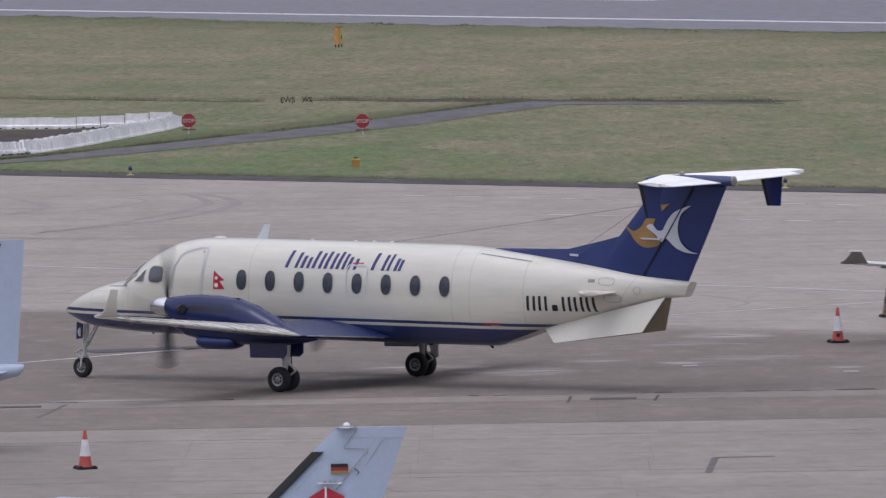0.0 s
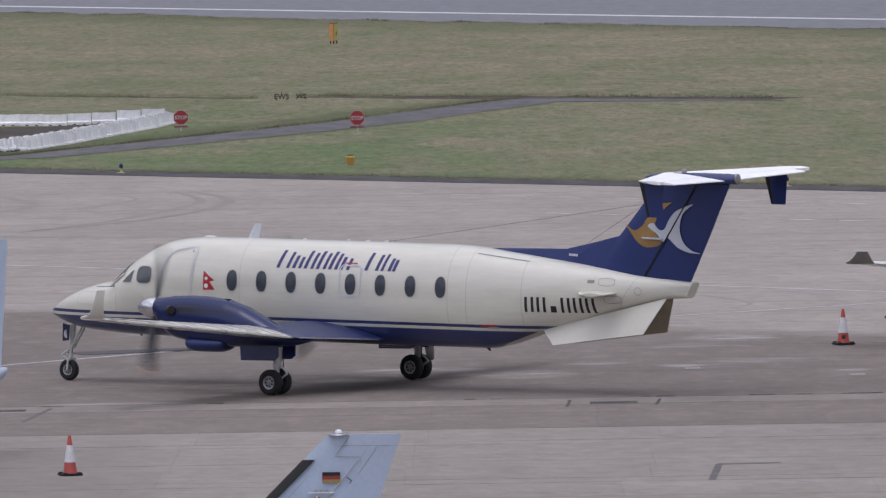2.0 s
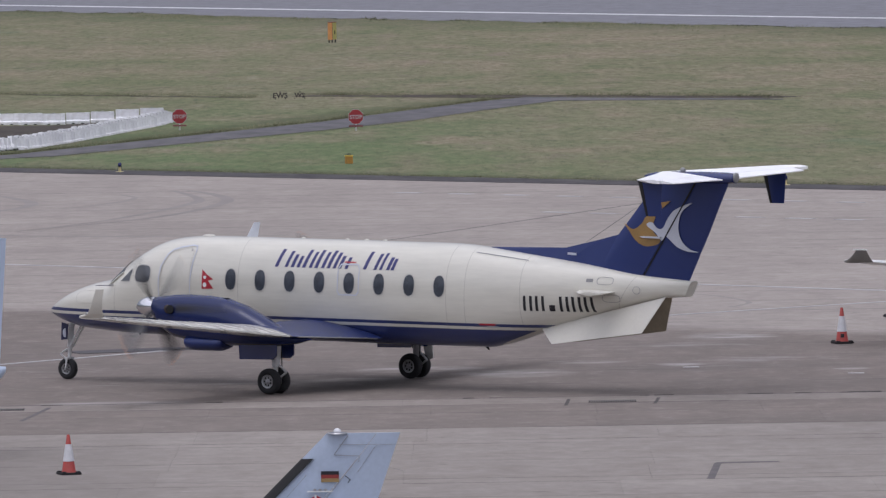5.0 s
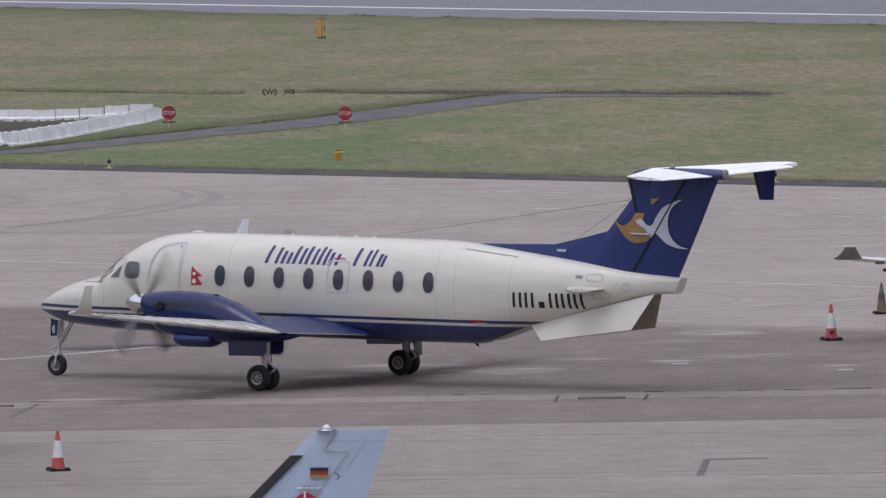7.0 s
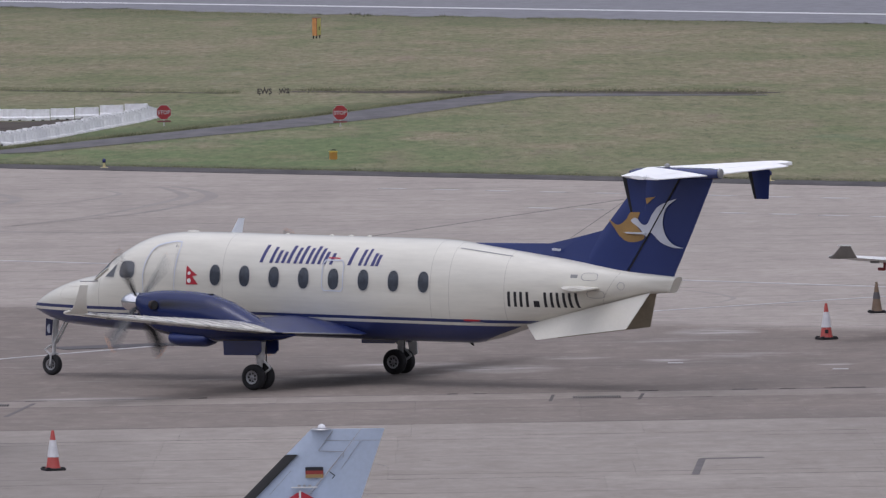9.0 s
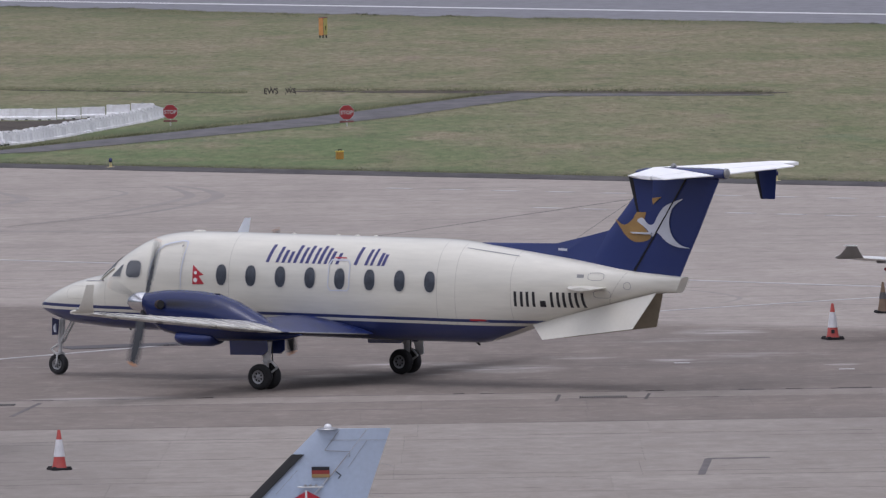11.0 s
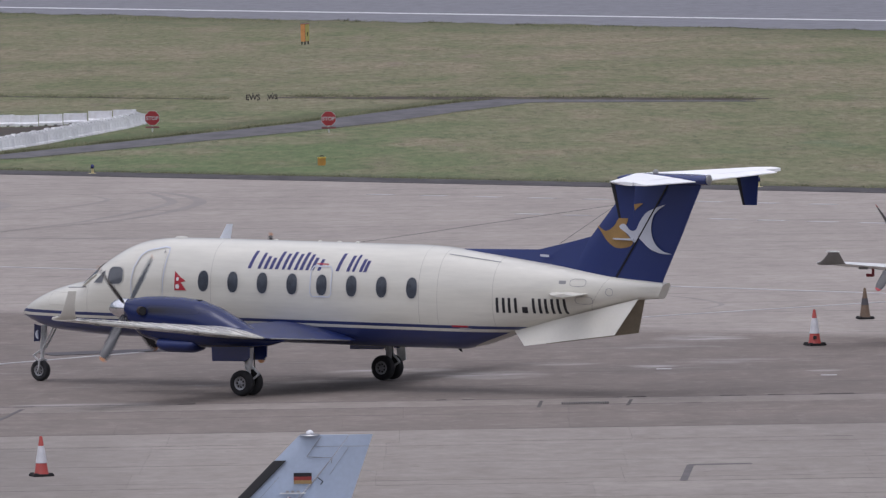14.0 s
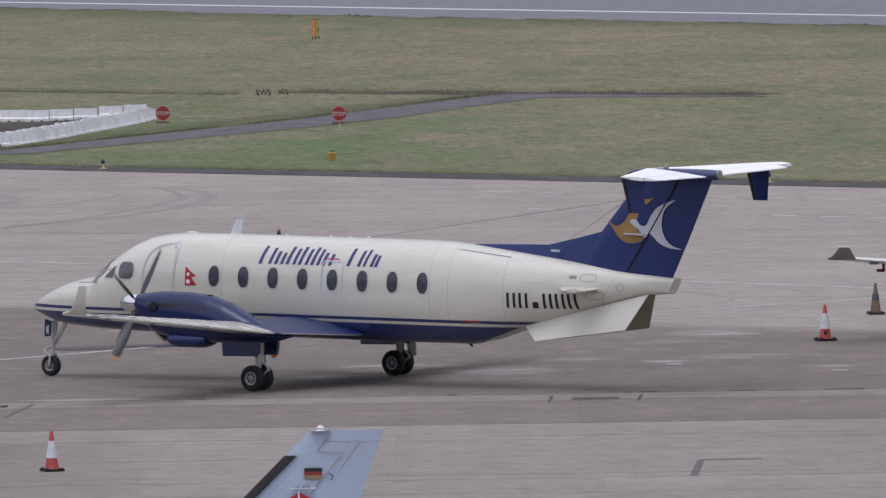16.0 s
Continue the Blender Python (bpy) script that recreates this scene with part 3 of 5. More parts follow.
def blade_bm(radius, a, b):
    """One propeller blade along z, from radius a to b, with twist."""
    rings = []
    for k in range(15):
        r = a + (b - a) * k / 14
        f = r / radius
        chord = 0.10 + 0.135 * math.sin(min(1, max(0, (f - 0.12) / 0.45)) * math.pi / 2) - 0.07 * max(0, f - 0.55)
        if f > 0.86:
            chord *= math.sqrt(max(0.06, 1 - ((f - 0.86) / 0.145) ** 2))
        pitch = radians(80 - 24 * f)
        th = chord * (0.30 - 0.24 * f) + 0.006
        ring = []
        for i in range(12):
            q = 2 * math.pi * i / 12
            c, t = chord / 2 * math.cos(q), th / 2 * math.sin(q)
            ring.append(Vector((c * math.sin(pitch) + t * math.cos(pitch), -c * math.cos(pitch) + t * math.sin(pitch), r)))
        rings.append(ring)
    return loft(rings)


def propeller(parent, side, paint, tip, hub=None):
    p = new("propeller")
    p.parent = parent
    p.matrix_basis = Matrix.Translation(at(*hub) if hub else at(4.66, side * 2.62, 1.735))
    tagged(p, "four-bladed propeller with coloured tips")
    bl, tp = mesh_of("blade", blade_bm(1.44, 0.10, 1.375), True), mesh_of("blade_tip", blade_bm(1.44, 1.373, 1.44), True)
    bl.materials.append(paint), tp.materials.append(tip)
    for k in range(4):
        b = new("blade", bl)
        b.parent, b.matrix_basis = p, pose(0, 0, 0, 90 * k)
        t = new("blade_tip", tp)
        t.parent = b
        tagged(t, "painted blade tip")
    prof = [(0.215, -0.06), (0.22, 0.08), (0.208, 0.18), (0.178, 0.28), (0.128, 0.37), (0.068, 0.435), (0.02, 0.46)]
    part("spinner", lathe(prof, pose(0, 0, 0, 0, 90), 36), M_CHROME, p, "polished metal spinner", True)
    return p


def stripes_on_side(slots, z0, z1, slant, material, parent, label):
    """Unlettered upright bars where a name is painted: (start, width, height share)."""
    for u, w, hgt in slots:
        zt = z0 + (z1 - z0) * hgt
        pts = [(u, z0), (u + w, z0), (u + w + slant * (zt - z0), zt), (u + slant * (zt - z0), zt)]
        dense = []
        for i in range(4):
            a, b = pts[i], pts[(i + 1) % 4]
            dense += [(a[0] + (b[0] - a[0]) * k / 4, a[1] + (b[1] - a[1]) * k / 4) for k in range(4)]
        part("bar", on_side(dense, 0.006), material, parent, label)


def dense(pts, steps=6):
    """The same closed outline with more points on each side."""
    return [(a[0] + (b[0] - a[0]) * k / steps, a[1] + (b[1] - a[1]) * k / steps) for a, b in zip(pts, pts[1:] + pts[:1]) for k in range(steps)]


def tail_ring(z, le, te, half, lo, hi):
    """A level slice of an upright fin between chord shares lo and hi."""
    pts = []
    for k in range(9):
        f = lo + (hi - lo) * k / 8
        w = half * (1.9 * math.sqrt(max(f, 0.0)) - 0.55 * f - 1.25 * f * f) * 0.98 + 0.006
        pts.append((le + (te - le) * f, w))
    return [at(u, w, z) for u, w in pts] + [at(u, -w, z) for u, w in reversed(pts)]


def stab_ring(y, z, le, te, half, lo, hi):
    pts = []
    for k in range(9):
        f = lo + (hi - lo) * k / 8
        w = half * (1.9 * math.sqrt(max(f, 0.0)) - 0.55 * f - 1.25 * f * f) + 0.006
        pts.append((le + (te - le) * f, w))
    return [at(u, y, z + w - 0.09 * (u - le)) for u, w in pts] + [at(u, y, z - w - 0.09 * (u - le)) for u, w in reversed(pts)]


def aeroplane(m, label, body, trim, wing, winglet, blade, tip, named, group=""):
    plane = thing("turboprop_aeroplane", m, label, "aeroplane", group)
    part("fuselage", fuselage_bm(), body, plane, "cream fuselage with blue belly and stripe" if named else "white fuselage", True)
    # cabin windows
    for s in (1, -1):
        for k in range(8):
            u = 5.36 + 0.774 * k
            w = part("cabin_window", on_side(oval(u, 2.265, 0.135, 0.222), 0.010), M_GLASS, plane, "dark oval cabin window", True)
            f = part("window_frame", band_on_side(oval(u, 2.265, 0.150, 0.238), 0.015, 0.012), M_RIM, w, "", True)
            if s < 0:
                for o in (w, f):
                    o.data.transform(Matrix.Diagonal((1, -1, 1, 1))), o.data.flip_normals()
    # cockpit glazing
    for s in (1, -1):
        for pts, nm in ((oval(2.99, 2.32, 0.215, 0.19, 24, 3.2), "side_window"),
                        ([(2.36, 2.145), (2.48, 2.14), (2.63, 2.145), (2.655, 2.28), (2.67, 2.42), (2.60, 2.39), (2.52, 2.31), (2.44, 2.23)], "quarter_window")):
            o = part(nm, on_side(pts, 0.008), M_GLASS2, plane, "dark cockpit window", True)
            f = part("window_frame", band_on_side([(p[0] + (p[0] - 2.98 if nm == "side_window" else p[0] - 2.55) * 0.06, p[1] + (p[1] - 2.3) * 0.06) for p in pts], 0.02, 0.011), M_RIM, o)
            if s < 0:
                for q in (o, f):
                    q.data.transform(Matrix.Diagonal((1, -1, 1, 1))), q.data.flip_normals()
    for s in (1, -1):
        bm = bmesh.new()
        grid = []
        for i in range(6):
            u = 1.97 + 0.40 * i / 5
            t, b, w = section(u)
            zc, h = (t + b) / 2, (t - b) / 2
            grid.append([bm.verts.new(at(u - 0.012, s * w * math.cos(a) ** (2 / 2.3), zc + h * math.sin(a) ** (2 / 2.3) + 0.012)) for a in (radians(86 - 46 * j / 6) for j in range(7))])
        for a, b in zip(grid, grid[1:]):
            for j in range(6):
                bm.faces.new((a[j], a[j + 1], b[j + 1], b[j]))
        w = part("windscreen", bm, M_GLASS2, plane, "dark windscreen pane", True)
        post = []
        for u in np.linspace(1.97, 2.40, 7):
            t, b, hw = section(u)
            a = radians(38)
            post.append(Vector(at(u - 0.012, s * (hw * math.cos(a) ** (2 / 2.3) + 0.008), (t + b) / 2 + (t - b) / 2 * math.sin(a) ** (2 / 2.3) + 0.014)))
        part("windscreen_post", joined(*[tube(p, q, 0.020, n=8) for p, q in zip(post, post[1:])]), M_CREAM, w, "cream windscreen post")
    # wings
    mid = lerp_station(KINK, OUTER, 3.1)
    for s in (1, -1):
        w = part("wing_root", wing_bm([INNER, KINK, mid], s), M_INNER, plane, "blue inner wing" if named else "", True)
        part("flap_edge", joined(tube(at(INNER[1] + 0.01, s * 0.80, INNER[3] + 0.012), at(KINK[1] + 0.01, s * KINK[2], KINK[3] + 0.004), 0.016, n=8),
                                 *[box(0.09, 0.05, 0.035, at(INNER[1] + (KINK[1] - INNER[1]) * f - 0.03, s * (0.80 + 2.15 * f), 1.105 + 0.125 * f), bevel=0.008) for f in (0.12, 0.45, 0.8)]), M_METAL, w, "bare metal flap edge")
        o = part("wing", wing_bm([lerp_station(KINK, OUTER, y) for y in (3.1, 4.2, 5.4, 6.6, 7.6, 8.62)], s), wing, plane, "long white outer wing with flaps", True)
        for y0, y1, nm in ((3.2, 5.1, "flap"), (5.16, 8.3, "aileron")):
            a, b = lerp_station(KINK, OUTER, y0), lerp_station(KINK, OUTER, y1)
            rings = []
            for st in (a, b):
                le, te, y, z, th, tw = st
                c = te - le
                rings.append([at(u, s * y, zz) for u, zz in ((te - 0.30 * c, z + 0.30 * c * 0.17 + 0.012), (te + 0.03, z + 0.012), (te + 0.03, z - 0.018), (te - 0.30 * c, z - 0.035))])
            part(nm, loft(rings), M_WING, o, "streaked white " + nm)
        for y in (5.0, 6.6, 7.9):
            le, te, yy, z, th, tw = lerp_station(KINK, OUTER, y)
            part("hinge_bracket", box(0.14, 0.025, 0.035, at(te - 0.12, s * yy, z - 0.045), bevel=0.006), M_FRAME, o)
        for y in (3.15, 4.1, 5.13, 6.2, 7.2, 8.33):
            le, te, yy, z, th, tw = lerp_station(KINK, OUTER, y)
            c = te - le
            part("panel_seam", tube(at(te - 0.68 * c, s * yy, z + 0.124 * c), at(te + 0.02, s * yy, z + 0.016), 0.009, n=6), M_FRAME, o)
        a, b = lerp_station(KINK, OUTER, 3.2), lerp_station(KINK, OUTER, 8.3)
        part("hinge_gap", loft([[at(st[1] - 0.30 * (st[1] - st[0]) + d, s * st[2], st[3] + 0.30 * (st[1] - st[0]) * 0.17 + h) for d, h in ((-0.02, 0.004), (0.02, 0.004), (0.02, 0.019), (-0.02, 0.019))] for st in (a, b)]), M_DARK, o)
        le, te, yy, z, th, tw = OUTER
        rings = []
        for f in np.linspace(0, 1, 8):
            out = winglet[0] * (1 - (1 - f) ** 2)
            up = winglet[1] * f ** 1.35
            l2, t2 = le + (winglet[2] - le) * f ** 0.5, te + (winglet[3] - te) * f
            lean = f ** 0.6 * winglet[4]
            rings.append([at(l2 + x, s * (yy + out - v * math.sin(lean)), z + up + v * math.cos(lean) + 0.03 * (1 - f)) for x, v in airfoil(t2 - l2, 0.11)])
        part("winglet", loft(rings), winglet[5], o, "upturned winglet", True)
        part("navigation_lamp", lathe([(0.03, -0.05), (0.035, 0), (0.02, 0.045)], Matrix.Translation(at(le + 0.25, s * (yy + 0.05), z + 0.10)) @ pose(0, 0, 0, 0, 90), 10), M_METAL, o)
        # engine
        n = part("nacelle", loft(nacelle_rings(s)), M_NACELLE, plane, "blue engine nacelle" if named else "", True)
        for q in (1, -1):
            c = Vector(at(5.16, s * 2.62 + q * 0.225, 1.71))
            rings = []
            for k in range(7):
                f = k / 6
                ctr = c + Vector((-0.20 * f, q * (0.17 * f + 0.02), 0.01 * f))
                ax = Vector((-1 + 0.45 * f, q * (0.45 + 0.5 * f), 0)).normalized()
                side = Vector((-ax.y, ax.x, 0))
                rings.append([ctr + side * 0.080 * math.cos(a) + Vector((0, 0, 0.095)) * math.sin(a) for a in (2 * math.pi * i / 16 for i in range(16))])
            e = part("exhaust_stack", loft(rings, cap=False), M_METAL, n, "heat-stained exhaust stub", True)
            e.data.materials.clear(), e.data.materials.append(M_EXHAUST)
            part("exhaust_mouth", loft([[ctr + (p - ctr) * 0.90 + ax * 0.004 for p in rings[-1]], [ctr + (p - ctr) * 0.97 - ax * 0.02 for p in rings[-1]]]), M_DARK, e)
        part("intake_lip", lathe([(0.10, 0), (0.13, 0.02), (0.13, 0.06), (0.10, 0.06)], Matrix.Translation(at(4.76, s * 2.62, 1.43)) @ pose(0, 0, 0, 0, 90), 18), M_DARK, n)
        bulge = [[at(u, s * 2.62 + hw * math.cos(a), zt - dz + dz * math.sin(a)) for a in (2 * math.pi * i / 18 for i in range(18))]
                 for u, hw, zt, dz in ((5.60, 0.24, 1.12, 0.09), (5.64, 0.30, 1.17, 0.15), (5.80, 0.32, 1.18, 0.175), (6.42, 0.32, 1.18, 0.17), (6.56, 0.30, 1.16, 0.14), (6.62, 0.22, 1.13, 0.10))]
        part("cooler_fairing", loft(bulge), M_FIN, n, "", True)
        part("bay_edge", box(0.10, 0.10, 0.03, at(6.58, s * 2.66, 1.965), bevel=0.01), M_DARK, n)
        # main gear
        g = new("main_gear")
        g.parent = plane
        tagged(g, "twin-wheeled main landing gear leg")
        part("oleo_strut", joined(tube(at(7.92, s * 2.69, 1.0), at(7.88, s * 2.69, 0.55), 0.085), tube(at(7.88, s * 2.69, 0.6), at(7.86, s * 2.69, 0.24), 0.055)), M_STRUT, g, "", True)
        part("axle", tube(at(7.85, s * 2.47, 0.255), at(7.85, s * 2.91, 0.255), 0.04), M_METAL, g)
        part("drag_brace", (tube(at(7.6, s * 2.69, 0.98), at(7.86, s * 2.69, 0.60), 0.028)), M_STRUT, g)
        part("torque_link", joined(tube(at(7.95, s * 2.69, 0.62), at(8.15, s * 2.69, 0.44), 0.022), tube(at(8.15, s * 2.69, 0.44), at(7.92, s * 2.69, 0.28), 0.022)), M_STRUT, g)
        part("brake_hose", tube(at(8.0, s * 2.65, 0.9), at(8.0, s * 2.62, 0.3), 0.012), M_DARK, g)
        for y in (2.52, 2.86):
            wheel(g, 7.83, s * y, 0.276 - 0.0102 * s * y, 0.276, 0.19)
        for y in (2.30, 2.94):
            part("gear_door", plate([at(u, s * y, z) for u, z in ((7.10, 1.0), (7.12, 0.70), (7.98, 0.72), (8.08, 0.80), (8.08, 1.03))], 0.03, (0, 1, 0.18 * s)), trim, g, "hinged blue gear door" if named else "")
    part("gear_door", plate([at(u, -2.98, z) for u, z in ((7.80, 1.0), (7.92, 0.50), (8.04, 0.43), (8.12, 0.47), (8.09, 1.0))], 0.03, (0, 1, 0)), M_WHITE, g, "white gear door leaf")
    # nose gear
    g = new("nose_gear")
    g.parent = plane
    tagged(g, "single-wheeled nose landing gear leg")
    part("oleo_strut", joined(tube(at(0.55, 0, 1.12), at(0.50, 0, 0.60), 0.065), tube(at(0.50, 0, 0.62), at(0.48, 0, 0.36), 0.042)), M_STRUT, g, "", True)
    part("drag_brace", joined(tube(at(0.84, 0.06, 1.10), at(0.54, 0.06, 0.62), 0.022), tube(at(0.84, -0.06, 1.10), at(0.54, -0.06, 0.62), 0.022)), M_STRUT, g)
    part("torque_link", joined(tube(at(0.46, 0, 0.58), at(0.24, 0, 0.45), 0.02), tube(at(0.24, 0, 0.45), at(0.42, 0, 0.32), 0.02)), M_STRUT, g)
    part("fork", joined(tube(at(0.48, 0.10, 0.36), at(0.45, 0.10, 0.12), 0.024), tube(at(0.48, -0.10, 0.36), at(0.45, -0.10, 0.12), 0.024), box(0.08, 0.24, 0.05, at(0.48, 0, 0.36))), M_STRUT, g)
    part("axle", tube(at(0.45, 0.13, 0.125), at(0.45, -0.13, 0.125), 0.028), M_METAL, g)
    wheel(g, 0.44, 0, 0.130, 0.235, 0.16)
    for s in (1,):
        d = part("gear_door", plate([at(u, s * 0.20, z) for u, z in ((0.42, 1.16), (0.41, 0.77), (0.57, 0.79), (0.60, 1.12))], 0.02, (0, 1, 0)), M_DARKBLUE, g, "small dark blue gear door")
        part("door_mark", plate([at(0.52 + c * math.cos(a), s * 0.20 + 0.014, 0.93 + 0.10 * math.sin(a)) for c, seq in ((0.065, range(9)), (0.030, range(7, 0, -1))) for a in (radians(75 + 26.25 * k) for k in seq)], 0.006, (0, 1, 0)), M_LOGO, d)
    # tail
    rows = [(2.40, 13.92, 16.53, 0.13), (2.9, 14.35, 16.77, 0.125), (3.5, 14.87, 17.06, 0.115), (4.1, 15.385, 17.33, 0.10), (4.60, 15.81, 17.56, 0.09)]
    split = [(15.44 + (z - 2.5) * 0.645) for z, *_ in rows]
    fin = part("fin", loft([tail_ring(z, le, te, h, 0, (sp - le) / (te - le) - 0.012) for (z, le, te, h), sp in zip(rows, split)]), M_FIN, plane, "swept blue tail fin" if named else "", True)
    part("rudder", loft([tail_ring(z, le, te, h, (sp - le) / (te - le) + 0.012, 1) for (z, le, te, h), sp in zip(rows, split)]), M_FIN, plane, "blue rudder" if named else "", True)
    part("hinge_gap", loft([[at(sp + d, y, z) for d, y in ((-0.06, -0.04), (0.06, -0.04), (0.06, 0.04), (-0.06, 0.04))] for (z, *_), sp in zip(rows, split)]), M_DARK, fin)
    part("dorsal_fin", loft([[at(11.62, 0.03, 3.05), at(11.62, 0, 3.10), at(11.62, -0.03, 3.05)], [at(13.5, 0.07, 2.80), at(13.5, 0.0, 3.13), at(13.5, -0.07, 2.80)],
                             [at(14.3, 0.09, 2.62), at(14.3, 0.0, 3.31), at(14.3, -0.09, 2.62)], [at(14.95, 0.10, 2.6), at(14.86, 0.0, 3.45), at(14.95, -0.10, 2.6)]]), M_FIN, plane, "blue dorsal fin" if named else "")
    part("tail_bullet", loft([[at(u, r * math.cos(a), 4.685 + 0.80 * r * math.sin(a)) for a in (2 * math.pi * i / 24 for i in range(24))]
                              for u, r in ((15.47, 0.02), (15.55, 0.07), (15.75, 0.12), (16.2, 0.15), (16.9, 0.155), (17.5, 0.15), (17.72, 0.13))]), trim, plane, "", True)
    part("tail_lamp", lathe([(0.105, 0), (0.10, 0.04), (0.05, 0.06)], Matrix.Translation(at(17.71, 0, 4.70)) @ pose(0, 0, 0, 0, -90), 20), M_FRAME, plane, "grey rear lamp housing")
    part("beacon", lathe([(0.05, 0), (0.062, 0.02), (0.058, 0.05), (0.035, 0.08), (0.01, 0.09)], Matrix.Translation(at(16.42, 0, 4.80)), 18), M_FRAME, plane, "grey anti-collision beacon", True)
    for s in (1, -1):
        low = -0.020 * s  # the tail sits a little down on the port side
        st = [(y, 4.79 + y * low, le, te) for y, le, te in ((0.02, 15.93, 17.48), (1.0, 16.34, 17.60), (2.0, 16.74, 17.74), (2.80, 17.06, 17.86), (2.95, 17.34, 17.89))]
        sb = part("stabiliser", loft([stab_ring(s * y, z, le, te, 0.038, 0, 0.64) for y, z, le, te in st]), M_TOPWHITE if named else wing, plane, "white horizontal stabiliser", True)
        part("elevator", loft([stab_ring(s * y, z, le, te, 0.038, 0.66, 1) for y, z, le, te in st[:3]] + [stab_ring(s * 2.60, 4.79 + 2.6 * low, 16.98, 17.81, 0.038, 0.66, 1)]), M_TOPWHITE if named else wing, sb, "", True)
        tl = part("taillet", loft([[at(le + (te - le) * f, s * 2.45 + w, z + 2.45 * low) for f, w in ((0.07, 0.016), (0.2, 0.027), (0.45, 0.032), (0.75, 0.02), (1, 0.004), (1, -0.004), (0.75, -0.02), (0.45, -0.032), (0.2, -0.027), (0.07, -0.016))]
                                   for z, le, te in ((4.775, 16.85, 17.46), (4.02, 17.06, 17.41))]), M_FIN, plane, "small blue hanging finlet", True)
        part("deicing_boot", loft([[at(le + (te - le) * f, s * 2.45 + w, z + 2.45 * low) for f, w in ((0.0, 0.004), (0.03, 0.018), (0.10, 0.027), (0.20, 0.0305), (0.20, -0.0305), (0.10, -0.027), (0.03, -0.018), (0.0, -0.004))]
                                   for z, le, te in ((4.775, 16.85, 17.46), (4.02, 17.06, 17.41))]), M_DARK, tl, "black rubber leading edge", True)
        part("stabilon", loft([[at(u, s * y, z) for u, z in ((le, 2.235), (le + 0.08, 2.262), ((le + te) / 2, 2.275), (te, 2.245), (te, 2.225), ((le + te) / 2, 2.195), (le + 0.08, 2.205))] for y, le, te in ((0.35, 13.98, 14.95), (1.12, 14.52, 15.10), (1.15, 14.60, 15.08))]), M_CREAM, plane, "cream side fin on the tail cone")
        part("ventral_strake", loft([[at(u, s * (y + d), z) for d in (-0.012, 0.012)] for u, y, z in ()] or
                                    [[at(13.05, s * 0.26, 1.42), at(13.05, s * 0.235, 1.42), at(13.42, s * 0.42, 1.10), at(13.42, s * 0.445, 1.10)],
                                     [at(16.08, s * 0.14, 2.16), at(16.08, s * 0.115, 2.16), at(15.70, s * 0.46, 1.40), at(15.70, s * 0.485, 1.40)]]), M_CREAM if s > 0 else M_KHAKI, plane, "flat cream ventral strake" if s > 0 else "khaki ventral strake, stains and shade in its paint")
    # aerials and small fittings
    part("blade_aerial", loft([[at(5.32, 0.025, 3.14), at(5.54, 0, 3.14), at(5.32, -0.025, 3.14), at(5.24, 0, 3.14)], [at(5.49, 0.014, 3.47), at(5.60, 0, 3.48), at(5.49, -0.014, 3.47), at(5.44, 0, 3.47)]]), M_AERIAL, plane, "bluish white blade aerial")
    for u, r in ((4.25, 0.14), (6.75, 0.05), (7.9, 0.05), (8.4, 0.06), (8.88, 0.06)):
        part("roof_aerial", lathe([(r, 0), (r * 0.8, 0.024), (r * 0.2, 0.034)], Matrix.Translation(at(u, 0, 3.15)), 16), M_CREAM, plane)
    part("belly_aerial", plate([at(u, 0, z) for u, z in ((11.42, 0.98), (11.52, 0.98), (11.57, 0.90), (11.53, 0.90))], 0.02, (0, 1, 0)), M_DARK, plane)
    part("belly_aerial", plate([at(u, 0.1, z) for u, z in ((2.42, 1.0), (2.48, 1.0), (2.49, 0.94), (2.46, 0.94))], 0.02, (0, 1, 0)), M_DARK, plane)
    part("pitot_tube", joined(tube(at(2.12, 0.55, 2.05), at(2.10, 0.72, 2.04), 0.016), tube(at(2.14, 0.72, 2.04), at(1.72, 0.72, 2.03), 0.012)), M_METAL, plane)
    if named:
        livery(plane, fin)
    return plane


def rounded(pts, steps=4):
    """A smooth closed outline through the points."""
    out, n = [], len(pts)
    if n < 5:
        return pts
    for i in range(n):
        a, b, c, d = (Vector(pts[(i + k) % n]) for k in (-1, 0, 1, 2))
        for k in range(steps):
            t = k / steps
            out.append(tuple(0.5 * (2 * b + (c - a) * t + (2 * a - 5 * b + 4 * c - d) * t * t + (3 * b - a - 3 * c + d) * t ** 3)))
    return out


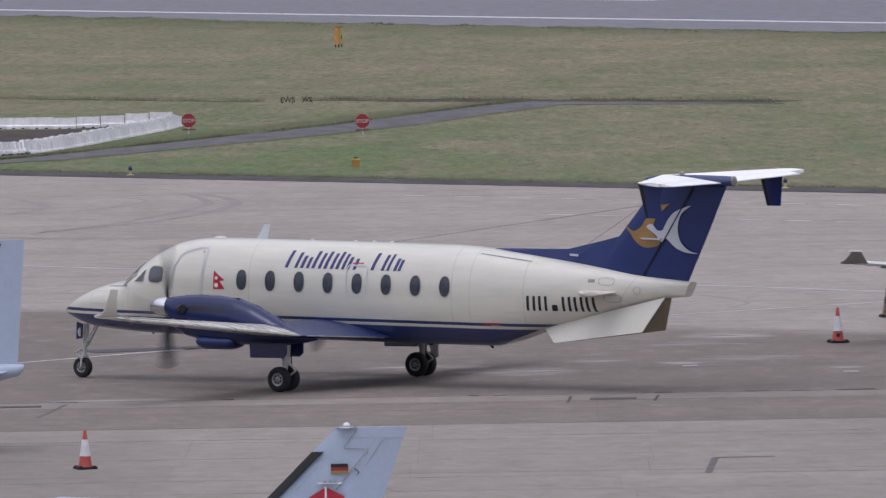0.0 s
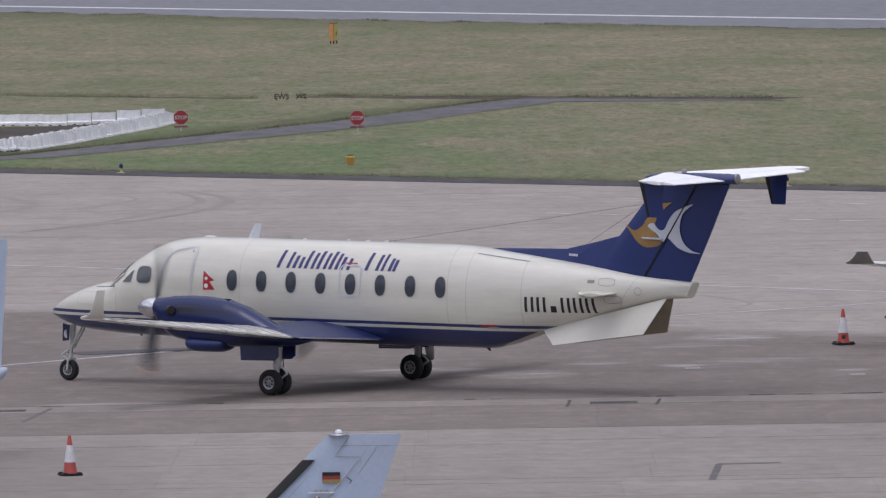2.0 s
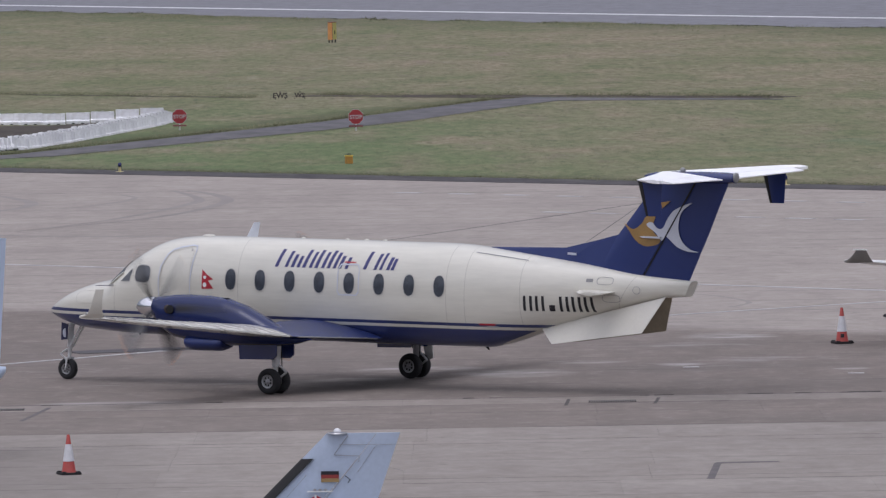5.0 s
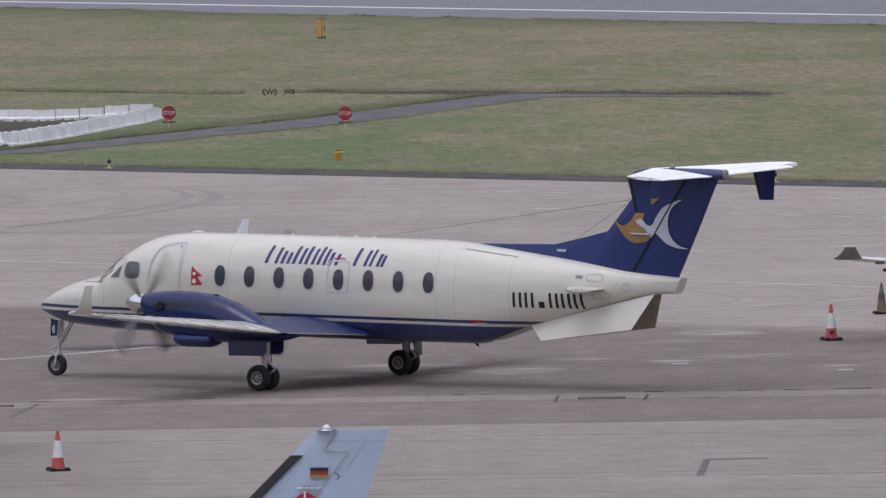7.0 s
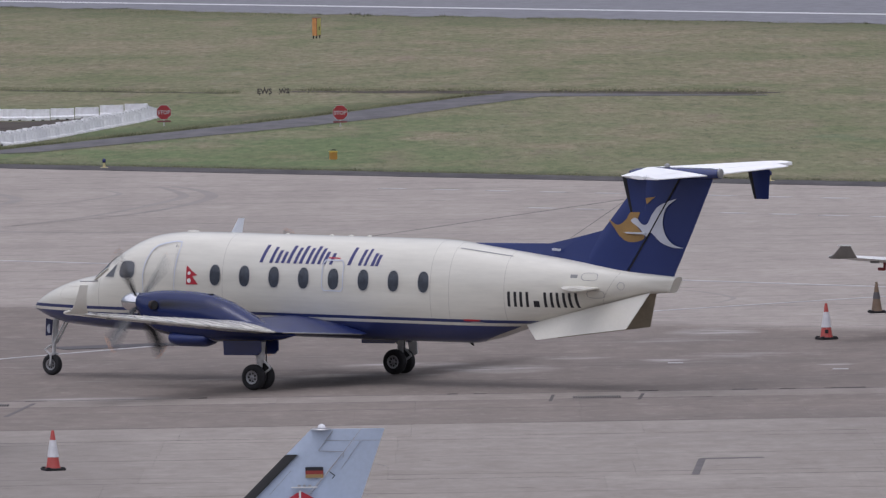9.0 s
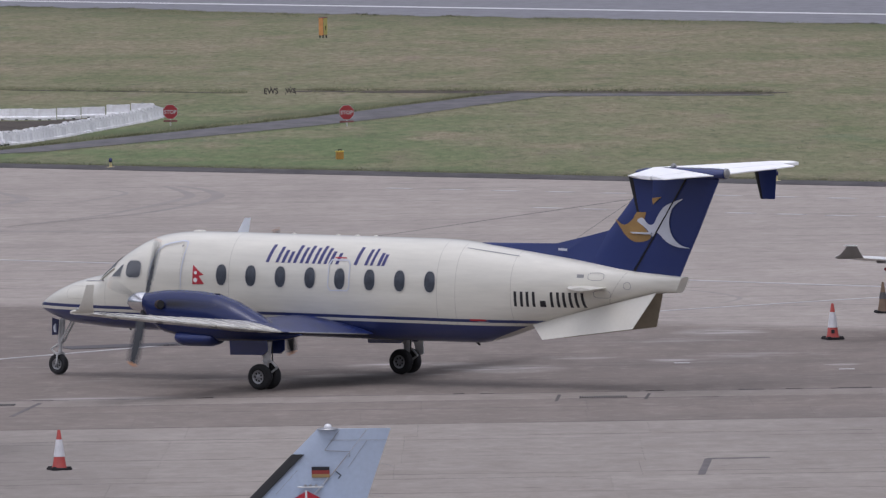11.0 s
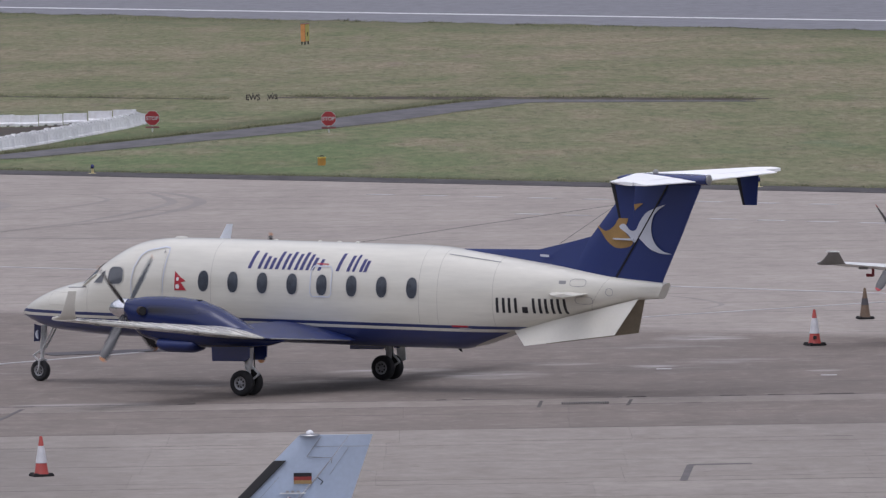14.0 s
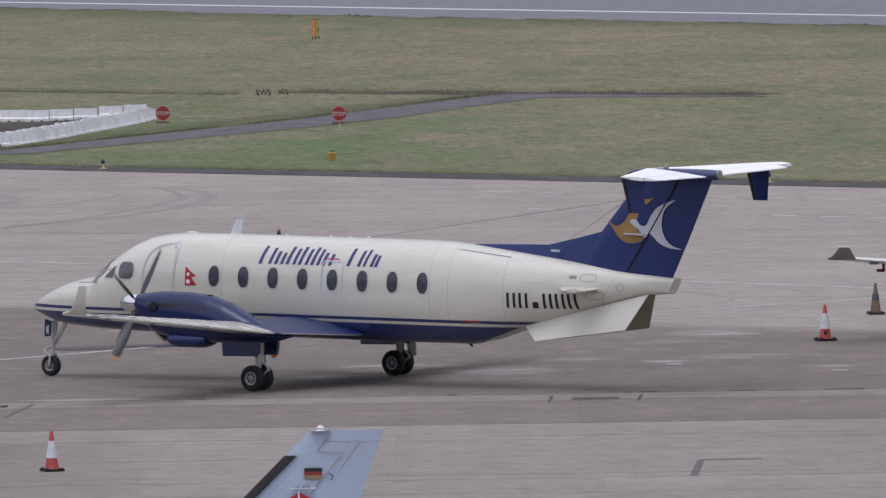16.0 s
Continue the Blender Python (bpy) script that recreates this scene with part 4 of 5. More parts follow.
def livery(plane, fin):
    """Paintwork of the nearer aeroplane; its names are plain bars."""
    for a, b in (((8.88, 0, 3.16), (15.44, 0, 4.12)), ((14.0, 0, 3.25), (15.44, 0, 4.12))):
        part("wire_aerial", tube(at(*a), at(*b), 0.004, n=6), M_WIRE, plane, "thin wire aerial")
    letters = [(6.49, 0.30, 1.0), (6.90, 0.20, 0.72), (7.20, 0.22, 1.0), (7.52, 0.22, 1.0), (7.84, 0.20, 1.0), (8.13, 0.22, 0.72), (8.78, 0.32, 1.0), (9.20, 0.08, 0.95), (9.38, 0.16, 0.72)]
    slots = []
    for u, w, h in letters:
        slots += [(u, 0.07, h)] if w < 0.1 else [(u, 0.085, h), (u + w - 0.045, 0.08, h * 0.9)]
    stripes_on_side(slots, 2.57, 2.945, 0.30, M_TITLE, plane, "violet-blue painted bar")
    slots = []
    for k in range(6):
        u = 12.84 + 0.278 * k
        slots += [(u, 0.062, 1.0), (u + 0.145, 0.062, 1.0)] if k != 2 else [(u + 0.04, 0.13, 0.42)]
    stripes_on_side(slots, 1.80, 2.12, 0.0, M_BLACK, plane, "black painted bar")
    # national flag: two stacked pennants with pale emblems
    flag = part("flag", on_side([(4.60, 2.46), (4.75, 2.34), (4.90, 2.25), (4.75, 2.245), (4.80, 2.18), (4.91, 2.05), (4.75, 2.045), (4.60, 2.04), (4.60, 2.2), (4.60, 2.33)], 0.006), M_RED, plane, "crimson double-pennant flag")
    for z, r in ((2.29, 0.040), (2.13, 0.052)):
        part("emblem", on_side(oval(4.68, z, r, r, 12, 2), 0.010), M_WHITE, flag)
    # outlined doors
    rect = lambda a, b, c, d: [(a, d - 0.1), (a, (c + d) / 2), (a, c + 0.08), (a + 0.06, c), (b - 0.06, c), (b, c + 0.08), (b, (c + d) / 2), (b, d - 0.1), (b - 0.06, d), (a + 0.06, d)]
    part("door_outline", band_on_side(dense([(3.45, 1.70), (3.43, 2.2), (3.47, 2.5), (3.60, 2.78), (3.72, 2.88), (3.9, 2.93), (4.2, 2.98), (4.33, 2.96), (4.36, 2.86), (4.33, 2.5), (4.30, 2.2), (4.28, 1.70)]), 0.034), M_OUTLINE, plane, "pale blue door outline")
    part("exit_outline", band_on_side(dense(rect(8.15, 8.72, 2.0, 2.68)), 0.030), M_OUTLINE, plane, "pale blue emergency exit outline")
    stripes_on_side([(8.28, 0.30, 1.0)], 2.70, 2.725, 0, M_RED, plane, "small red notice bar")
    stripes_on_side([(11.75, 0.38, 1.0)], 1.46, 1.50, 0, M_RED, plane, "small red notice bar")
    stripes_on_side([(14.28, 0.16, 1.0)], 2.44, 2.51, 0, M_FRAME, plane, "small grey vent")
    part("access_panel", band_on_side(oval(14.72, 2.47, 0.19, 0.085, 16, 3), 0.012), M_FRAME, plane)
    part("access_panel", band_on_side(oval(14.86, 2.10, 0.20, 0.085, 16, 3), 0.012), M_FRAME, plane)
    part("nose_locker", band_on_side(dense(rect(1.02, 1.75, 1.62, 1.90)), 0.009), M_SEAM, plane, "fine outline of the nose locker door")
    part("door_seam", band_on_side(dense([(3.50, 1.75), (3.48, 2.2), (3.52, 2.48), (3.64, 2.74), (3.76, 2.83), (4.2, 2.92), (4.29, 2.84), (4.26, 2.2), (4.24, 1.75)]), 0.008), M_SEAM, plane)
    part("door_hinge", on_side(dense([(11.50, 3.005), (12.80, 2.865), (12.80, 2.848), (11.50, 2.990)], 10), 0.010), M_FRAME, plane, "dark hinge of the cargo door")
    part("handle_mark", on_side(oval(4.22, 2.86, 0.018, 0.022, 10, 2), 0.012), M_FRAME, plane)
    part("access_panel", band_on_side(oval(15.45, 2.29, 0.09, 0.085, 16, 2), 0.010), M_FRAME, plane)
    part("step_handle", box(0.30, 0.03, 0.03, at(12.15, 0.77, 1.44), bevel=0.008), M_METAL, plane)
    # bird emblem, plain shapes
    part("emblem", plate([at(u, 0.099, z) for u, z in rounded(((15.03, 3.69), (15.24, 3.57), (15.45, 3.68), (15.58, 3.85), (15.80, 3.86), (15.72, 3.58), (15.92, 3.35), (15.79, 3.24), (15.51, 3.22), (15.30, 3.34), (15.17, 3.50)))], 0.004, (0, 1, 0)), M_GOLD, fin, "ochre bird-like shape")
    part("emblem", plate([at(u, 0.102, z) for u, z in rounded(((15.58, 3.66), (15.71, 3.73), (15.85, 3.60), (15.99, 3.61), (16.10, 3.80), (16.29, 4.00), (16.71, 4.15), (16.46, 3.96), (16.37, 3.65), (16.45, 3.36), (16.65, 3.18), (16.88, 3.12), (16.60, 3.13), (16.32, 3.23), (16.07, 3.43), (15.95, 3.34), (15.80, 3.51)))], 0.004, (0, 1, 0)), M_LOGO, fin, "pale grey swooping shape")
    part("emblem", plate([at(u, 0.099, z) for u, z in rounded(((15.94, 4.15), (16.18, 4.18), (15.97, 4.02)))], 0.004, (0, 1, 0)), M_GOLD, fin, "")
    part("hinge_line", plate([at(u, 0.106, z) for u, z in ((15.45, 2.52), (15.485, 2.52), (16.81, 4.58), (16.775, 4.58))], 0.004, (0, 1, 0)), M_DARK, fin)
    part("title_bar", plate([at(u, 0.125, z) for u, z in ((13.62, 3.04), (13.84, 3.03), (13.84, 2.98), (13.62, 2.99))], 0.006, (0, 1, 0)), M_LOGO, fin)
    part("rudder_tab", plate([at(u, 0.12, z) for u, z in ((15.44, 3.425), (15.95, 3.425), (15.95, 3.385), (15.50, 3.395))], 0.07, (0, 1, 0)), M_LOGO, fin)


M_EXHAUST = worn("burnt_metal", (0.075, 0.055, 0.045), 0.5, 0.6, amount=0.5, scale=10)
M_DARKBLUE = worn("dark_blue_paint", (0.012, 0.014, 0.05), 0.4, amount=0.2)
M_TOPWHITE = worn("bright_white_paint", (0.90, 0.90, 0.90), 0.55, amount=0.05, scale=1.5)
M_GREY = worn("dull_grey_paint", (0.215, 0.205, 0.19), 0.5, amount=0.25)
MAIN = aeroplane(pose(-2.469, 190.24, 0.0, 0.509, -0.765, 146.352), "cream and blue twin-engined turboprop airliner parked on the apron", M_BODY, M_BLUE, M_WING,
                 (0.24, 0.63, 7.62, 7.83, 1.25, M_CREAM), M_BLADE, M_TIP, True, "aeroplanes on the apron")
MAIN_PROPS = [propeller(MAIN, s, M_BLADE, M_TIP) for s in (1, -1)]


def single_turboprop(m, label):
    """A single-engined turboprop with a low wing and upturned tips."""
    pl = thing("turboprop_aeroplane", m, label, "aeroplane", "aeroplanes on the apron")
    rings = []
    for u, t, b, w in ((0.42, 2.12, 1.68, 0.22), (0.7, 2.2, 1.45, 0.36), (1.6, 2.3, 1.25, 0.5), (2.6, 2.45, 1.1, 0.62), (3.3, 2.9, 1.0, 0.74), (4.4, 3.0, 0.95, 0.76), (8.0, 3.0, 0.98, 0.76), (10.5, 2.85, 1.45, 0.5), (13.5, 2.6, 2.1, 0.16)):
        rings.append([at(u, w * math.cos(a), (t + b) / 2 + (t - b) / 2 * math.sin(a)) for a in (2 * math.pi * i / 28 for i in range(28))])
    part("fuselage", loft(rings), M_WHITE, pl, "white fuselage", True)
    part("fin", loft([tail_ring(z, le, te, 0.12, 0, 1) for z, le, te in ((2.4, 11.2, 13.6), (4.2, 12.9, 14.1))]), M_WHITE, pl, "", True)
    for s in (1, -1):
        part("tailplane", loft([stab_ring(s * y, 4.2, le, te, 0.06, 0, 1) for y, le, te in ((0.05, 12.7, 14.1), (2.5, 13.3, 14.2))]), M_WHITE, pl, "", True)
        root, tip = (3.6, 5.6, 0.6, 1.20, 0.15, 2.5), (4.22, 5.06, 8.02, 1.935, 0.10, 1.0)
        w = part("wing", wing_bm([lerp_station(root, tip, y) for y in (0.6, 3.0, 5.5, 8.02)], s), M_WHITE, pl, "white low wing", True)
        rings = []
        for f in np.linspace(0, 1, 8):
            le, te = 4.22 + 0.50 * f ** 0.85, 5.06 - 0.04 * f
            lean = 1.1 * f
            rings.append([at(le + x, s * (8.02 + 0.20 * f - v * math.sin(lean)), 1.935 + 0.275 * f ** 1.2 + v * math.cos(lean)) for x, v in airfoil(te - le, 0.10)])
        part("winglet", loft(rings), M_GREY, w, "grey upturned wing tip", True)
        part("winglet_cap", box(0.36, 0.07, 0.03, at(4.82, s * 8.20, 2.225), bevel=0.01), M_WHITE, w, "white cap")
        for y in (5.2, 6.3, 7.2):
            le, te, yy, z, th, tw = lerp_station(root, tip, y)
            part("flap_track", box(0.26, 0.04, 0.06, at(te - 0.2, s * yy, z - 0.05), bevel=0.01), M_FRAME, w)
        le, te, yy, z, th, tw = lerp_station(root, tip, 6.35)
        part("probe_cover", joined(box(0.05, 0.04, 0.20, at(le + 0.45, s * yy, z - 0.10)), box(0.20, 0.05, 0.07, at(le + 0.36, s * yy, z - 0.18), bevel=0.01)), M_COVERRED, w, "red fabric probe cover")
        part("gear_leg", tube(at(4.9, s * 2.2, 1.35), at(4.9, s * 2.2, 0.25), 0.06), M_STRUT, pl)
        wheel(pl, 4.9, s * 2.2, 0.27, 0.27, 0.18)
    part("gear_leg", tube(at(1.3, 0, 1.4), at(1.2, 0, 0.2), 0.05), M_STRUT, pl)
    wheel(pl, 1.2, 0, 0.22, 0.22, 0.15)
    return pl


M_COVERRED = worn("red_fabric", (0.20, 0.015, 0.02), 0.7)
PARKED = single_turboprop(pose(16.81, 205.36, 0.0, 0, 0, 139.0), "white single-engined turboprop with upturned wing tips")
PARKED_PROP = propeller(PARKED, 0, M_GREYBLADE, M_TIPRED, (0.46, 0.0, 1.90))
PARKED_PROP.matrix_basis = PARKED_PROP.matrix_basis @ pose(0, 0, 0, -45)


def light_plane(m, label, paint, fin_top, fin_base, chord, sweep, flagged):
    """A small aeroplane seen mostly by its tail; x forward from the tail end."""
    pl = thing("light_aeroplane", m, label, "aeroplane", "small aeroplanes in the foreground")
    P = lambda x, y, z: Vector((x, y, z))
    zc = fin_base
    rings = []
    for x, r, z in ((-0.10, 0.05, zc - 0.04), (0.0, 0.12, zc - 0.10), (0.6, 0.20, zc - 0.16), (2.0, 0.38, zc - 0.30), (3.6, 0.62, zc - 0.42), (5.0, 0.70, zc - 0.42), (6.4, 0.62, zc - 0.5), (7.6, 0.42, zc - 0.62), (8.2, 0.12, zc - 0.68)):
        rings.append([P(x, 0.9 * r * math.cos(a), z + r * math.sin(a)) for a in (2 * math.pi * i / 24 for i in range(24))])
    part("fuselage", loft(rings), paint, pl, "", True)
    h = fin_top - zc

    def ring(f, lo, hi):
        te = -sweep * f + 0.02
        le = te + chord[0] + (chord[1] - chord[0]) * f
        pts = []
        for k in range(7):
            q = lo + (hi - lo) * k / 6
            w = 0.062 * (1 - 0.3 * f) * (1.9 * math.sqrt(q) - 0.6 * q - 1.2 * q * q) + 0.006
            pts.append((le + (te - le) * q, w))
        return [P(x, w, zc + h * f) for x, w in pts] + [P(x, -w, zc + h * f) for x, w in reversed(pts)]

    cut = lambda f: 0.475 + 0.207 * f
    levels = (0.0, 0.25, 0.5, 0.75, 0.97, 1.0)
    fin = part("fin", loft([ring(f, 0, cut(f) - 0.003) for f in levels]), paint, pl, "pale blue-white fin", True)
    rud = part("rudder", loft([ring(f, cut(f) + 0.003, 1.0) for f in levels]), paint, pl, "pale blue-white rudder", True)
    if not flagged:
        part("hinge_gap", loft([[P(x + d, y, zc + h * f) for d, y in ((-0.02, -0.05), (0.02, -0.05), (0.02, 0.05), (-0.02, 0.05))]
                            for f, x in ((f, (-sweep * f + 0.02) + (chord[0] + (chord[1] - chord[0]) * f) * (1 - cut(f))) for f in (0.0, 0.97))]), M_DARK, fin)
    for s in (1, -1):
        part("tailplane", loft([[P(x, s * y, z) for x, z in ((x0, zc - 0.12), ((x0 + x1) / 2, zc - 0.06), (x1, zc - 0.11), ((x0 + x1) / 2, zc - 0.15))] for y, x0, x1 in ((0.1, 1.5, 0.2), (0.9, 1.2, 0.25))]), paint, pl)
        part("wing", loft([[P(x, s * y, z + 0.06 * y) for x, z in ((x0, zc - 0.8), (x0 - 0.3, zc - 0.7), (x1, zc - 0.80), ((x0 + x1) / 2, zc - 0.9))] for y, x0, x1 in ((0.3, 5.6, 3.9), (3.2, 5.2, 4.1))]), paint, pl)
        part("gear_leg", tube(P(4.4, s * 1.5, zc - 0.8), P(4.4, s * 1.5, 0.2), 0.05), M_STRUT, pl)
        part("tyre", lathe([(0.08, -0.07), (0.2, -0.08), (0.22, 0), (0.2, 0.08), (0.08, 0.07)], Matrix.Translation((4.4, s * 1.5, 0.22)) @ pose(0, 0, 0, 90), 20), M_TYRE, pl, "", True)
    part("gear_leg", tube(P(7.2, 0, zc - 0.9), P(7.2, 0, 0.2), 0.05), M_STRUT, pl)
    part("tyre", lathe([(0.08, -0.06), (0.18, -0.07), (0.20, 0), (0.18, 0.07), (0.08, 0.06)], Matrix.Translation((7.2, 0, 0.20)) @ pose(0, 0, 0, 90), 20), M_TYRE, pl, "", True)
    if not flagged:
        return pl
    # boot, beacon, flag, emblem and small fittings on the near (port) side and leading edge
    le = lambda f: -sweep * f + 0.02 + chord[0] + (chord[1] - chord[0]) * f
    X, Z = -sweep + 0.02, fin_top
    part("deicing_boot", loft([[P(le(f) + dx, w, zc + h * f) for dx, w in ((0.012, 0.0), (-0.03, 0.046), (-0.175, 0.080), (-0.175, -0.080), (-0.03, -0.046))] for f in (0.02, 0.35, 0.71)]), M_DARK, fin, "black rubber de-icing boot", True)
    b = part("beacon", lathe([(0.062, 0.02), (0.062, 0.045), (0.05, 0.07), (0.025, 0.085), (0.005, 0.09)], Matrix.Translation(P(X + 0.95, 0, Z - 0.01)), 20), M_BEACON, fin, "clear glass beacon dome", True)
    part("beacon_base", lathe([(0.16, 0), (0.15, 0.012), (0.075, 0.025)], Matrix.Translation(P(X + 0.95, 0, Z - 0.005)), 20), M_METAL, b)
    fx, fz = X + 1.067, Z - 0.65
    fl = part("flag", box(0.27, 0.004, 0.165, (fx, 0.076, fz)), M_BLACK, fin, "black, red and gold striped flag")
    part("flag_stripe", box(0.27, 0.006, 0.055, (fx, 0.077, fz)), M_FLAGRED, fl)
    part("flag_stripe", box(0.27, 0.006, 0.055, (fx, 0.077, fz - 0.055)), M_FLAGGOLD, fl)
    part("emblem", plate([P(X + a, 0.084, Z + b) for a, b in ((1.62, -1.13), (1.31, -0.945), (1.27, -0.935), (1.00, -1.08), (1.00, -1.2), (1.62, -1.2))], 0.004, (0, 1, 0)), M_RED, fin)
    part("emblem_bar", plate([P(X + a, 0.089, Z + b) for a, b in ((1.275, -0.92), (1.305, -0.92), (1.305, -1.2), (1.275, -1.2))], 0.004, (0, 1, 0)), M_WHITE, fin)
    lamp = part("fin_lamp", box(0.40, 0.05, 0.02, (X + 1.22, 0.10, Z - 0.872), bevel=0.008), M_WHITE, fin)
    for dx in (-0.08, 0.0, 0.08):
        part("lamp_glass", box(0.05, 0.05, 0.035, (X + 1.22 + dx, 0.10, Z - 0.848), bevel=0.01), M_METAL, lamp)
    seam = lambda a, b, w, rad=0.006: tube(P(X + a[0], w, Z + a[1]), P(X + b[0], w, Z + b[1]), rad, n=6)
    part("panel_seam", joined(seam((0.777, -0.02), (1.0, -0.32), 0.060, 0.005), seam((1.0, -0.325), (0.62, -0.345), 0.062, 0.005), seam((0.62, -0.345), (0.63, -0.43), 0.058, 0.005), seam((0.66, -0.40), (1.13, -0.98), 0.064, 0.005),
                              seam((0.92, -0.17), (0.05, -0.175), 0.050, 0.003), seam((0.36, -0.18), (0.66, -0.60), 0.042, 0.003), seam((1.42, -0.62), (1.75, -0.98), 0.068, 0.003)), M_FRAME, fin, "dark panel seams")
    part("tab_rod", joined(seam((0.84, -0.64), (0.76, -0.70), 0.078, 0.007), seam((0.76, -0.70), (0.80, -0.75), 0.078, 0.007)), M_DARK, rud)
    for z in (-0.52, -0.98):
        part("static_wick", tube(P(-sweep * (1 + z / h) + 0.03, 0.0, fin_top + z), P(-sweep * (1 + z / h) - 0.2, 0.0, fin_top + z - 0.06), 0.003, n=6), M_FRAME, rud)
    return pl


M_BEACON = worn("clear_glass", (0.7, 0.7, 0.72), 0.05, coat=1.0)
M_FLAGRED = worn("flag_red", (0.24, 0.03, 0.025), 0.5)
M_FLAGGOLD = worn("flag_gold", (0.30, 0.20, 0.08), 0.5)
light_plane(pose(-1.365, 133.3, 0.0, 0, 0, 178), "pale blue-white light aeroplane with a swept fin", M_BLUEWHITE, 2.865, 1.555, (1.96, 1.11), 0.46, True)
light_plane(pose(-8.87, 170.4, 0.0, 0, 0, 178), "pale blue-white light aeroplane with a tall rudder", M_BLUEWHITE, 4.21, 1.72, (2.6, 1.4), 0.17, False)


# ---- things on the apron and in the grass ----
def traffic_cone(m, label, red, band):
    c = thing("traffic_cone", m, label, "cone", "traffic cones")
    part("cone_body", lathe([(0.150, 0.04), (0.128, 0.07), (0.028, 0.74), (0.02, 0.75)], n=24), red, c, "", True)
    part("sleeve", lathe([(0.1085, 0.25), (0.0575, 0.57), (0.0545, 0.57), (0.1055, 0.25)] if band is M_SLEEVE else [(0.094, 0.34), (0.069, 0.50), (0.066, 0.50), (0.091, 0.34)], n=24), band, c, "pale reflective sleeve" if band is M_SLEEVE else "dark dirty band")
    part("base", joined(box(0.39, 0.39, 0.045, (0, 0, 0.0225), bevel=0.012), *[box(0.08, 0.08, 0.025, (sx * 0.14, sy * 0.14, 0.052), bevel=0.01) for sx in (1, -1) for sy in (1, -1)]), M_TYRE, c, "black rubber base")
    return c


M_CONERED = worn("cone_red", (0.36, 0.045, 0.034), 0.5, amount=0.35, scale=7)
M_CONEBROWN = worn("faded_brown_plastic", (0.125, 0.078, 0.045), 0.6, amount=0.4, scale=7)
M_SLEEVE = worn("reflective_white", (0.62, 0.62, 0.64), 0.5, amount=0.2, scale=7)
M_SLEEVEDARK = worn("dirty_grey_sleeve", (0.075, 0.07, 0.075), 0.6, amount=0.3)
traffic_cone(pose(-7.36, 165.2, 0, 0, 0, 20), "red and white traffic cone on a black base", M_CONERED, M_SLEEVE)
c = traffic_cone(pose(8.78, 202.8, 0, 0, 0, 20) @ Matrix.Diagonal((1.08, 1.08, 1.1, 1)), "red and white traffic cone with a dark label", M_CONERED, M_SLEEVE)
part("label", box(0.075, 0.012, 0.075, (-0.04, -0.112, 0.165), pose(0, 0, 0, -9, 0, -20), 0.004), M_DARK, c, "small dark label")
traffic_cone(pose(10.46, 213.3, 0, 0, 0, 10), "dirty brown traffic cone with a dark band", M_CONEBROWN, M_SLEEVEDARK)


def stop_sign(x, y):
    s = thing("stop_sign", pose(x, y, -0.02), "red octagonal stop sign on a short post in the grass", "sign", "stop signs")
    o = lambda r: [(r * math.cos(math.pi / 8 + k * math.pi / 4), 0, 0.56 + r * math.sin(math.pi / 8 + k * math.pi / 4)) for k in range(8)]
    part("rim", plate(o(0.315), 0.018, (0, 1, 0)), M_SIGNWHITE, s, "white rim")
    f = part("face", plate([(a, -0.011, b) for a, _, b in o(0.300)], 0.012, (0, 1, 0)), M_SIGNRED, s, "red face")
    part("letters", text_bm("STOP", 0.15, Matrix.Translation((0, -0.022, 0.485)) @ pose(0, 0, 0, 90)), M_SIGNWHITE, f, "white letters reading STOP")
    part("lower_plate", box(0.56, 0.02, 0.07, (0, 0, 0.19), bevel=0.004), M_DULLRED, s, "dull red lower plate")
    part("post", tube((0, 0.03, -0.3), (0, 0.03, 0.6), 0.03), M_STRUT, s)
    return s


M_SIGNWHITE = worn("dulled_white", (0.46, 0.45, 0.45), 0.5, amount=0.2, scale=7)
M_SIGNRED = worn("sign_red", (0.31, 0.028, 0.034), 0.5, amount=0.2, scale=4)
M_DULLRED = worn("dull_red", (0.20, 0.07, 0.07), 0.6)
M_YELLOW = worn("yellow_paint", (0.72, 0.52, 0.10), 0.5, amount=0.2, scale=4)
M_ORANGE = worn("orange_paint", (0.46, 0.24, 0.05), 0.5, amount=0.2, scale=4)
M_SIGNORANGE = worn("faded_sign_orange", (0.60, 0.28, 0.09), 0.55, amount=0.2, scale=3)
M_SIGNYELLOW = worn("faded_sign_yellow", (0.56, 0.51, 0.16), 0.55, amount=0.2, scale=3)
stop_sign(-11.16, 356.7)
stop_sign(-4.0, 352.6)

c = thing("marker_box", pose(-3.88, 317.9, -0.02, 0, 0, 25), "small orange-yellow box standing in the grass", "box")
part("body", box(0.24, 0.20, 0.26, (0, 0, 0.13), bevel=0.015), M_ORANGE, c)
part("lid", box(0.26, 0.22, 0.05, (0, 0, 0.28), bevel=0.012), M_YELLOW, c, "yellow lid")
part("handle", joined(tube((-0.05, 0, 0.30), (-0.05, 0, 0.35), 0.012, n=6), tube((0.07, 0, 0.30), (0.07, 0, 0.35), 0.012, n=6), tube((-0.05, 0, 0.35), (0.07, 0, 0.35), 0.012, n=6)), M_DARK, c)

